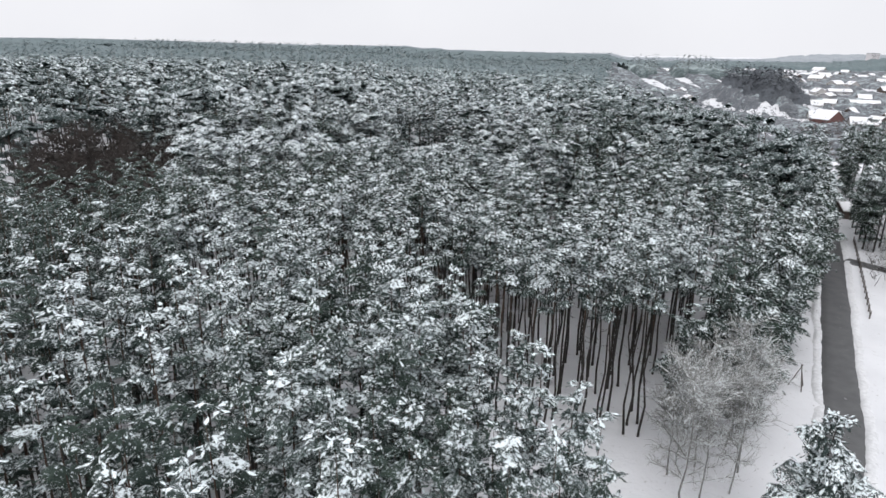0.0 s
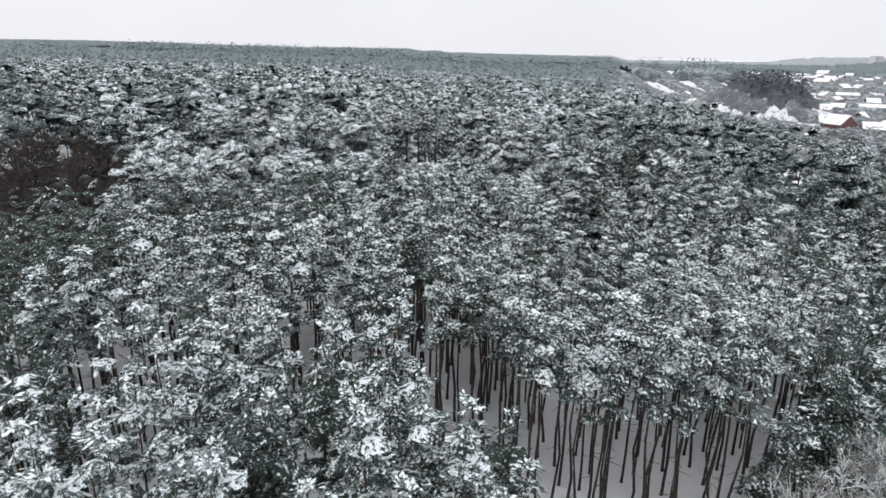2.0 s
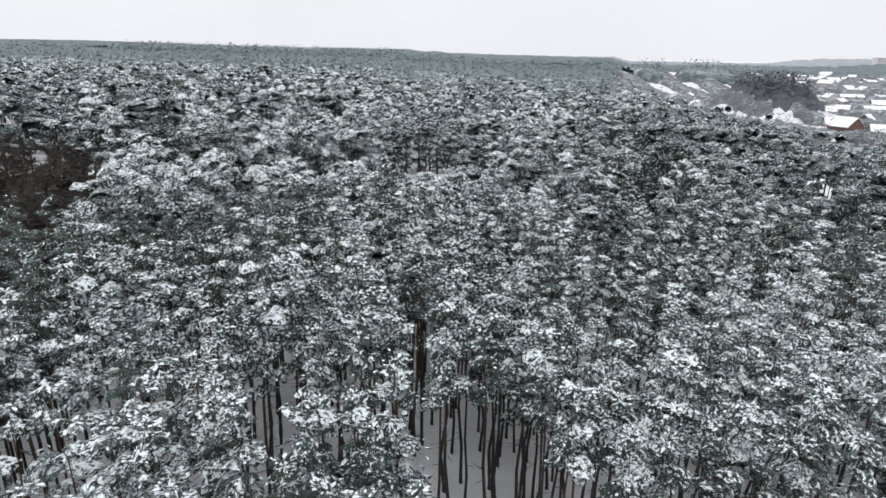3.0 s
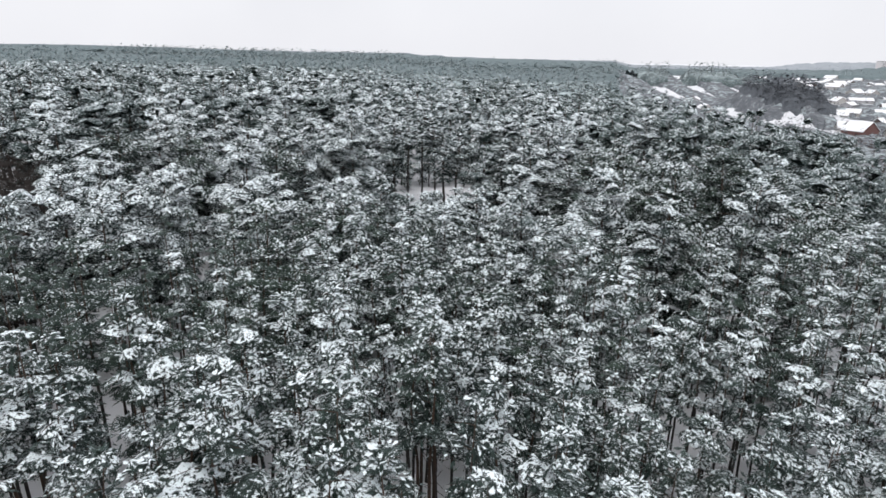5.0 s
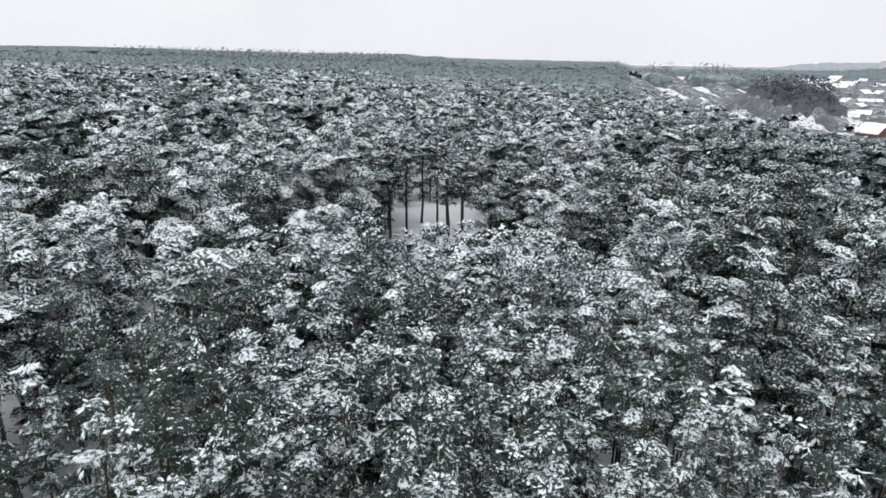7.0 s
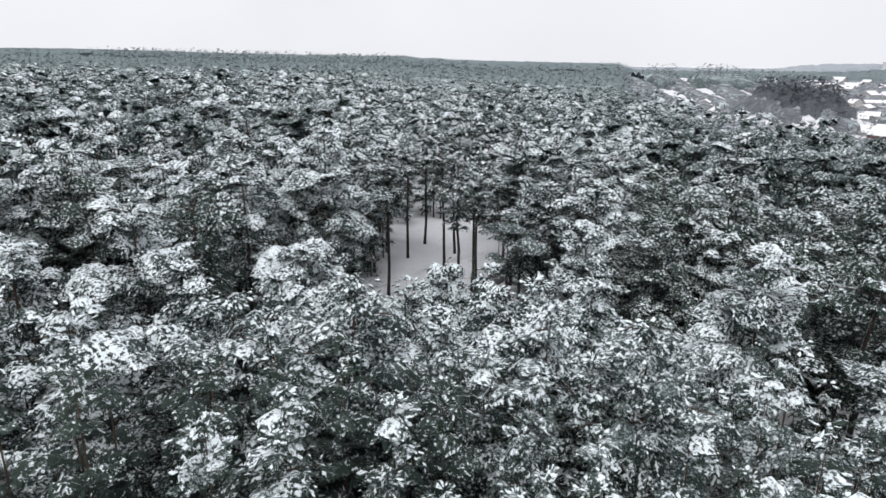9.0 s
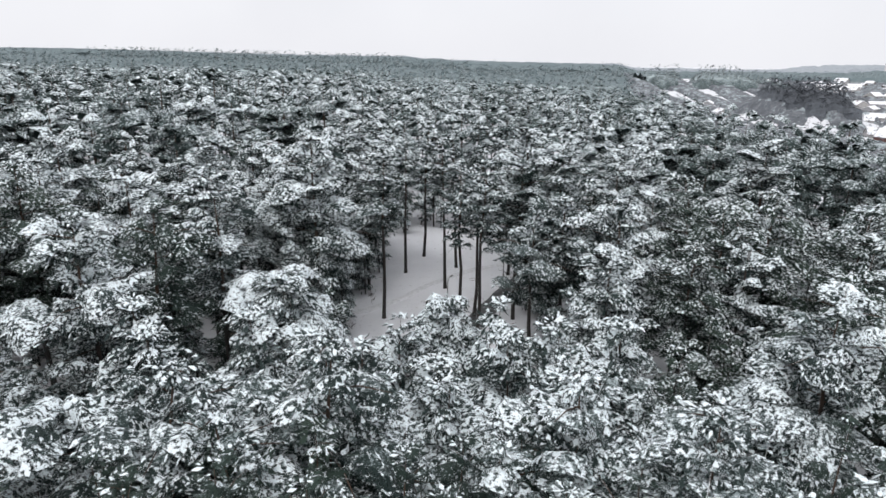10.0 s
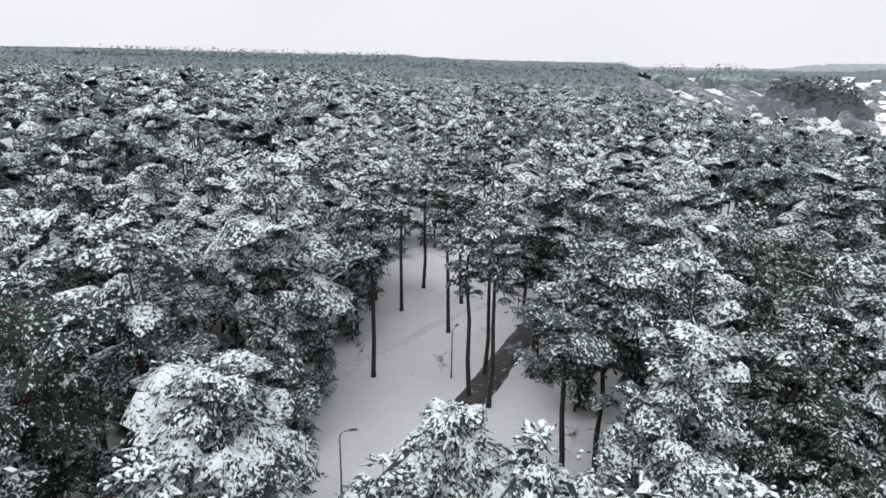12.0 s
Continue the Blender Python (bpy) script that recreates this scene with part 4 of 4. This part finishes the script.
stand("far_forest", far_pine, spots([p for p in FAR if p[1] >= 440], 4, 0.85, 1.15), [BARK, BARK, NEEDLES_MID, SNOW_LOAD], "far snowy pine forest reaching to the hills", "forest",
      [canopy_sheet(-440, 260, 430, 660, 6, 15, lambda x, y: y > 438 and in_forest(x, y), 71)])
RIM = scatter(rng, -1200, 420, 960, 1180, 24, 9, lambda x, y: in_forest(x, y) and abs(x) < 60 + 0.78 * y)
RIM += scatter(rng, -640, 330, 640, 890, 14, 5.5, lambda x, y: in_forest(x, y) and abs(x) < 60 + 0.70 * y)
CREST = scatter(rng, -420, 275, 890, 965, 8.5, 3, lambda x, y: x < 278 + 6 * math.sin(y * 0.2))
# the haze over these hills is only the pale colour of NEEDLES_FAR
stand("frosted_forest", far_spruce, spots(RIM, 4, 0.80, 1.20) + spots(CREST, 4, 1.0, 1.35), [BARK_FROST, BARK_FROST, NEEDLES_FAR, SNOW_LOAD], "forest on the far hills with blue-grey haze in its colour", "forest",
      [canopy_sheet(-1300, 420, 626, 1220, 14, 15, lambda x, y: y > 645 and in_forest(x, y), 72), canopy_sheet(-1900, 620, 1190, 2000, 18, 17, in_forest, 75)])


def valley_wood(x, y):
    return x > 0.3 * y - 60 and 1560 + 60 * math.sin(x * 0.011) < y


BACK = scatter(rng, 330, 1400, 1500, 1720, 26, 10, valley_wood)
# valley and horizon woods also carry their haze in the needle colour
stand("valley_wood", far_spruce, spots(BACK, 4, 0.8, 1.2), [BARK_FROST, BARK_FROST, NEEDLES_FAR, SNOW_LOAD], "woods behind the village, coloured blue-grey for haze", "forest",
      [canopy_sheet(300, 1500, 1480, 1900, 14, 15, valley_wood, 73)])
stand("horizon_forest", far_spruce, spots(scatter(rng, -1900, 1900, 2000, 2080, 34, 12, lambda x, y: True), 4, 0.9, 1.2), [BARK_FROST, BARK_FROST, NEEDLES_PALE, SNOW_LOAD], "forest along the horizon, its colour paled for haze", "forest",
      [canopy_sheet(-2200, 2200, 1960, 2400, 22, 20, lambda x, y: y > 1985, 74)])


# ---- the village in the valley ----
def part(name, bm, mat, parent, label=""):
    me = bpy.data.meshes.new(name)
    bm.to_mesh(me)
    bm.free()
    me.materials.append(mat)
    ob = new(name, me)
    ob.parent = parent
    if label:
        tagged(ob, label)
    return ob


def box(x0, x1, y0, y1, z0, z1, bevel=0.0):
    bm = bmesh.new()
    bmesh.ops.create_cube(bm, size=1.0, matrix=Matrix.Translation(((x0 + x1) / 2, (y0 + y1) / 2, (z0 + z1) / 2)) @ Matrix.Diagonal((x1 - x0, y1 - y0, z1 - z0, 1)))
    if bevel:
        bmesh.ops.bevel(bm, geom=bm.edges[:], offset=bevel, segments=2, affect="EDGES")
    return bm


def prism(outline, y0, y1):
    """A closed outline in x and z, drawn out along y."""
    bm = bmesh.new()
    a = [bm.verts.new((x, y0, z)) for x, z in outline]
    b = [bm.verts.new((x, y1, z)) for x, z in outline]
    bm.faces.new(a)
    bm.faces.new(b[::-1])
    for k in range(len(a)):
        n = (k + 1) % len(a)
        bm.faces.new((a[n], a[k], b[k], b[n]))
    bmesh.ops.recalc_face_normals(bm, faces=bm.faces[:])
    return bm


def bar(points, radii, sides):
    v, t = tube(points, radii, sides)
    bm = bmesh.new()
    vs = [bm.verts.new(p) for p in v]
    for f in t:
        bm.faces.new([vs[int(k)] for k in f])
    for f in bm.faces:
        f.smooth = True
    return bm


def house(width, depth, eaves, ridge, wall, label):
    root = tagged(new("house"), label, "house", "village houses")
    w, d = width / 2, depth / 2
    part("wall", prism([(-w, -0.4), (w, -0.4), (w, eaves), (0, ridge), (-w, eaves)], -d, d), wall, root)
    o, t = 0.6, 0.45
    rise = (ridge - eaves) / w
    roof = part("roof", prism([(-w - o, eaves - o * rise), (0, ridge), (w + o, eaves - o * rise), (w + o, eaves - o * rise + 0.2), (0, ridge + 0.22), (-w - o, eaves - o * rise + 0.2)], -d - o, d + o), ROOF_EDGE, root)
    part("snow", prism([(-w - o + 0.1, eaves - o * rise + 0.24), (0, ridge + 0.24), (w + o - 0.1, eaves - o * rise + 0.24), (w + o - 0.2, eaves - o * rise + 0.24 + t), (0, ridge + 0.3 + t), (-w - o + 0.2, eaves - o * rise + 0.24 + t)], -d - o + 0.1, d + o - 0.1), ROOF_SNOW, roof, "thick snow on the roof")
    part("chimney", box(w * 0.3, w * 0.3 + 0.8, -0.4, 0.4, eaves, ridge + 1.3, 0.04), WALL_RED, roof, "brick chimney")
    part("door", box(-0.5, 0.5, -d - 0.06, -d + 0.1, 0, 2.1, 0.02), WALL_BROWN, root, "brown wooden door")
    for storey in range(1 if eaves < 4.5 else 2):
        z = 1.0 + storey * 2.8
        for x in (-w * 0.62, w * 0.62):
            for y in (-d, d):
                pane = part("window", box(x - 0.75, x + 0.75, y - 0.07, y + 0.07, z, z + 1.5, 0.02), GLASS, root, "dark glazed window")
                part("frame", box(x - 0.9, x + 0.9, y - 0.1, y + 0.1, z - 0.16, z - 0.02, 0.01), ROOF_SNOW, pane)
        for y in (-d * 0.45, d * 0.45):
            for x in (-w, w):
                part("window", box(x - 0.07, x + 0.07, y - 0.7, y + 0.7, z, z + 1.5, 0.02), GLASS, root, "dark glazed window")
    return root


def stand_at(root, x, y, turn, size=1.0):
    root.matrix_basis = Matrix.Translation((x, y, float(ground_at(x, y)) - 0.3)) @ Matrix.Rotation(radians(turn), 4, "Z")
    root.scale = (size, size, size)


red_house = house(22, 20, 7.5, 15.5, WALL_RED, "large red brick house with a snowy gable roof")
stand_at(red_house, 393, 591, 20)
models = [house(15, 18, 4.2, 9.5, WALL_PALE, "pale plastered house under a snowy gable roof"), house(13, 16, 3.8, 9.0, WALL_BROWN, "brown timber house under a snowy gable roof"),
          house(17, 24, 6.2, 11.5, WALL_PALE, "tall pale house under a snowy gable roof"), house(14, 34, 4.0, 7.5, WALL_GREY, "long low grey building under a snowy roof")]
SITES = [(421, 650), (495, 706), (408, 560), (570, 869), (450, 600), (339, 791), (373, 901), (376, 1082), (449, 1149), (458, 1040), (540, 990), (470, 1240),
         (640, 1129), (584, 1440), (480, 760), (530, 800), (620, 920), (700, 1010), (560, 640), (640, 760), (760, 1180), (520, 1330), (880, 1250), (950, 1500), (690, 1330)]
for k, (x, y) in enumerate(SITES):
    turn = rng.uniform(0, 180)
    if k < 4:
        stand_at(models[k], x, y, turn)
    else:
        one = copy_thing(models[int(rng.integers(4))], Matrix())
        stand_at(one, x, y, turn, rng.uniform(0.85, 1.15))
ALL_SITES = SITES + [(393, 591)]
for x, y in scatter(rng, 380, 1000, 560, 1450, 74, 28, lambda x, y: 0.50 * y < x < 0.80 * y and not oval(x, y, 420, 860, 70, 170)):
    if all((x - a) ** 2 + (y - b) ** 2 > 1200 for a, b in ALL_SITES):
        ALL_SITES.append((x, y))
        stand_at(copy_thing(models[int(rng.integers(4))], Matrix()), x, y, rng.uniform(0, 180), rng.uniform(0.8, 1.1))


def apartment_block(width, depth, floors):
    root = tagged(new("apartment_block"), "tall pale grey apartment block on the far hill", "apartment block", "far apartment blocks")
    h = floors * 3.0
    part("wall", box(-width / 2, width / 2, -depth / 2, depth / 2, -3, h, 0.1), WALL_BLOCK, root)
    part("roof", box(-width / 2 - 0.4, width / 2 + 0.4, -depth / 2 - 0.4, depth / 2 + 0.4, h + 0.004, h + 1.2, 0.1), WALL_GREY, root)
    shared = None
    for f in range(floors):
        for c in range(int(width / 6)):
            x, z = -width / 2 + 3 + c * 6, f * 3.0 + 1.0
            if shared is None:
                shared = part("window", box(-1.1, 1.1, -0.12, 0.12, 0, 1.6, 0.03), GLASS, root).data
                ob = [o for o in root.children if o.data == shared][0]
            else:
                ob = new("window", shared)
                ob.parent = root
            ob.location = (x, -depth / 2, z)
    return root


block = apartment_block(60, 16, 9)
stand_at(block, 1375, 1920, 35)
for x, y, turn in ((1480, 1960, 35), (1585, 1990, 20), (1700, 2040, 40)):
    stand_at(copy_thing(block, Matrix()), x, y, turn)

mop = [tree_arrays(540 + k, 16.0, 2, 4.2, 3, 2, "oval", 2.2, 0.15, fine=False, sides=3, snow=0.0, slim=0.5, rim=4) for k in range(4)]
GROVE_BARK = plain_material("bare_grove_twigs", (0.095, 0.105, 0.120), 0.9, 0.35, 0.35, 0.3)
# garden twigs in a pale grey that carries the valley's haze
GARDEN = needle_material("hazed_garden_twigs", (0.105, 0.114, 0.130), (0.185, 0.196, 0.214), -0.05, 0.12, (0.065, 0.072, 0.084))


def in_grove(x, y):
    return math.hypot((x - 412) / 36, (y - 755) / 62) < 1 + 0.5 * noise.noise((x * 0.04, y * 0.03, 2.0))


def near_house(x, y, gap):
    return any((x - a) ** 2 + (y - b) ** 2 < gap * gap for a, b in ALL_SITES)


def in_far_wood(x, y):
    return 1022 < y < 1128 and noise.noise((x * 0.02, y * 0.01, 6.0)) > -0.2


stand("bare_grove", mop, spots(scatter(rng, 340, 480, 650, 850, 6.0, 3, in_grove), 4, 1.0, 1.7), [GROVE_BARK] * 3 + [SNOW_LOAD], "dark violet-grey leafless grove in the valley", "woods",
      [canopy_sheet(335, 485, 645, 855, 5, 13, in_grove, 77)])
# NEEDLES_MID greys this wood with haze in its colour
stand("far_conifer_wood", far_spruce, spots(scatter(rng, 352, 560, 1020, 1130, 8.5, 4, in_far_wood), 4, 0.75, 1.5), [BARK_FROST, BARK_FROST, NEEDLES_MID, SNOW_LOAD], "tall conifer wood on the rise behind the village, greyed for haze", "woods",
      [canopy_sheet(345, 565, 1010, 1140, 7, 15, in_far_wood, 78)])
ORCHARD = scatter(rng, 130, 560, 300, 720, 11, 5, lambda x, y: not in_forest(x - 14, y) and x < 0.86 * y and noise.noise((x * 0.02, y * 0.012, 3.0)) > -0.38 and not near_house(x, y, 13))
ORCHARD += scatter(rng, 200, 1250, 720, 1500, 20, 9, lambda x, y: 0.30 * y - 4 < x < 0.86 * y and noise.noise((x * 0.012, y * 0.007, 3.0)) > -0.35 and not near_house(x, y, 15))
tangle = [tree_arrays(560 + k, 14.0, 3, 3.0, 8, 10, "oval", 1.5, 0.12, fine=False, sides=3, snow=0.0, droop=-0.6) for k in range(4)]
stand("brown_undergrowth", tangle, spots(scatter(rng, -110, -25, 84, 168, 3.9, 1.6, bare_wood), 4, 0.65, 1.0), [BARK_BROWN, BARK_BROWN, BROWN_HAZE, SNOW_LOAD], "tangle of dark brown twigs among the leafless trees", "undergrowth")
stand("village_wood", mop, spots(ORCHARD, 4, 0.35, 0.85), [GARDEN] * 3 + [SNOW_LOAD], "grey garden trees between the village houses", "woods",
      [canopy_sheet(120, 1250, 300, 1500, 8, 6.5, lambda x, y: not in_forest(x - 12, y) and x < 0.86 * y and noise.noise((x * 0.035, y * 0.007, 7.0)) > -0.12 and not near_house(x, y, 14), 76)])
BROWN_TWIGS = plain_material("brown_thicket_twigs", (0.075, 0.055, 0.050), 0.9, 0.35, 0.4, 0.3)
THICKET = scatter(rng, 170, 420, 270, 545, 8, 4, lambda x, y: 0.62 < x / y < 0.80 and not near_house(x, y, 20))
stand("brown_thicket", mop, spots(THICKET, 4, 0.4, 0.7), [BROWN_TWIGS] * 3 + [SNOW_LOAD], "leafless brown thicket on the slope above the village", "woods")


# ---- roadside and glade ----
def street_lamp(x, y, turn):
    root = tagged(new("street_lamp"), "slim grey street lamp with a curved arm in the snow", "street lamp", "lamps along the path")
    part("base", bar([(0, 0, -0.2), (0, 0, 0.5), (0, 0, 0.9)], [0.11, 0.11, 0.08], 8), METAL, root)
    part("pole", bar([(0, 0, 0.85), (0, 0, 3.0), (0, 0, 5.1)], [0.075, 0.065, 0.055], 8), METAL, root)
    part("arm", bar([(0, 0, 5.05), (0.08, 0, 5.4), (0.35, 0, 5.62), (0.8, 0, 5.68)], [0.05, 0.045, 0.04, 0.035], 6), METAL, root)
    part("head", box(0.7, 1.35, -0.13, 0.13, 5.62, 5.74, 0.04), METAL, root, "flat lamp head")
    root.matrix_basis = Matrix.Translation((x, y, float(ground_at(x, y)))) @ Matrix.Rotation(radians(turn), 4, "Z")
    return root


first_lamp = street_lamp(-6.6, 143.4, 10)
for x, y, turn in ((2.6, 161.1, 60), (11.8, 176.2, -10)):
    copy_thing(first_lamp, Matrix.Translation((x, y, float(ground_at(x, y)))) @ Matrix.Rotation(radians(turn), 4, "Z"))


def roadside_fence():
    root = tagged(new("fence"), "dark wooden post and rail fence along the road", "fence")
    ys = np.arange(84, 127, 2.6)
    pts = [Vector((road_middle(y) + 5.4, y, float(ground_at(road_middle(y) + 5.4, y)))) for y in ys]
    for p in pts:
        part("post", box(p.x - 0.08, p.x + 0.08, p.y - 0.08, p.y + 0.08, p.z - 0.3, p.z + 1.25, 0.01), FENCE_WOOD, root)
    for a, b in zip(pts[:-1], pts[1:]):
        for h in (0.5, 1.0):
            part("rail", bar([a + Vector((0, 0, h)), b + Vector((0, 0, h))], [0.06, 0.06], 4), FENCE_WOOD, root)


roadside_fence()


def shed():
    root = tagged(new("shed"), "dark wooden shed with a snow-covered roof by the road", "shed")
    part("wall", prism([(-4.0, -0.3), (4.0, -0.3), (4.0, 2.3), (0, 3.6), (-4.0, 2.3)], -2.8, 2.8), WALL_BROWN, root)
    roof = part("roof", prism([(-4.5, 2.14), (0, 3.6), (4.5, 2.14), (4.5, 2.28), (0, 3.75), (-4.5, 2.28)], -3.2, 3.2), ROOF_EDGE, root)
    part("snow", prism([(-4.4, 2.32), (0, 3.76), (4.4, 2.32), (4.3, 2.62), (0, 4.08), (-4.3, 2.62)], -3.1, 3.1), ROOF_SNOW, roof, "smooth snow on the roof")
    part("door", box(-0.9, 0.1, -2.88, -2.7, 0, 2.0, 0.02), FENCE_WOOD, root, "plank door")
    stand_at(root, 112, 149.5, 75)


shed()


def stake_tripod(x, y):
    root = tagged(new("stake_tripod"), "three bare poles leaning together in the snow", "poles")
    for k in range(3):
        a = k * 2.1 + 0.4
        foot = (math.cos(a) * 1.1, math.sin(a) * 1.1, -0.2)
        part("pole", bar([foot, (0.02 * k, 0.03, 2.9), (-foot[0] * 0.12, -foot[1] * 0.12, 3.25)], [0.07, 0.055, 0.04], 6), FENCE_WOOD, root)
    root.matrix_basis = Matrix.Translation((x, y, float(ground_at(x, y))))


stake_tripod(47.5, 63.8)


def snow_bank(points_y, side, label):
    """The windrow that the plough left along the road."""
    r2 = np.random.default_rng(31 + side)
    ys = np.arange(points_y[0], points_y[1], 0.55)
    rows = []
    swing = np.convolve(r2.normal(0, 0.35, len(ys) + 8), np.ones(9) / 9, "valid") + r2.normal(0, 0.04, len(ys))
    rise = np.clip(0.11 + np.convolve(r2.normal(0, 0.24, len(ys) + 6), np.ones(7) / 7, "valid") + r2.normal(0, 0.04, len(ys)), 0.05, 0.5)
    for k, y in enumerate(ys):
        x = road_middle(y) + side * (3.0 + swing[k])
        h = rise[k]
        for off, up in ((-0.75, -0.25), (-0.35, h * 0.7), (0.05, h), (0.45, h * 0.55), (0.9, -0.25)):
            px = x + off * 0.85
            rows.append((px, y - off * 0.5, float(ground_at(px, y)) + up + 0.05 + (r2.normal(0, 0.04) if up > 0 else 0)))
    n = len(ys)
    i, j = np.meshgrid(np.arange(n - 1), np.arange(4), indexing="ij")
    a = (i * 5 + j).ravel()
    t = np.concatenate([np.stack([a, a + 1, a + 6], -1), np.stack([a, a + 6, a + 5], -1)])
    tagged(new("snow_bank", mesh_of("snow_bank", rows, t, [TRODDEN], smooth=True)), label, "snow bank", kind="structure")


snow_bank((28, 130), -1, "ploughed snow ridge along the road's edge")
snow_bank((28, 130), 1, "ploughed dirty snow ridge along the road's edge")

plant([(-39, 187), (36.5, 153), (-52, 176)], [bare_arrays(650, 19, 3.6, 12, 60, 0.16, 0.035), bare_arrays(651, 17, 3.8, 13, 60, 0.15, 0.035)], "dead_tree", BARK_FROST, None, "dead grey leafless tree among the old pines", "dead trees among the pines", 0.95, 1.1, "dead tree")

shrub = [bare_arrays(640, 1.6, 0.9, 9, 90, 0.022, 0.010), bare_arrays(641, 1.2, 0.8, 8, 70, 0.018, 0.010)]
SHRUBS = [(1.6, 162.5), (-9.5, 157.5), (-10.5, 151), (13.0, 150), (12.2, 175), (8.8, 148.5), (-7.5, 166), (14.5, 156), (38, 62), (36, 56), (45, 72), (52, 78)]
plant(SHRUBS, shrub, "shrub", BARK_BROWN, None, "small leafless shrub poking out of the snow", "shrubs in the snow", 0.7, 1.3, "shrub")
BRUSH = [(road_middle(y) + g, y) for y, g in ((98, 7.5), (101, 10), (104, 7), (107, 9.5), (110, 12), (112, 7.5), (115, 10.5), (118, 8), (121, 12), (124, 9), (127, 7), (130, 11))]
plant(BRUSH, shrub, "shrub", BARK_BROWN, None, "brown leafless brush on the snowy roadside", "brush beside the road", 1.6, 2.6, "shrub")
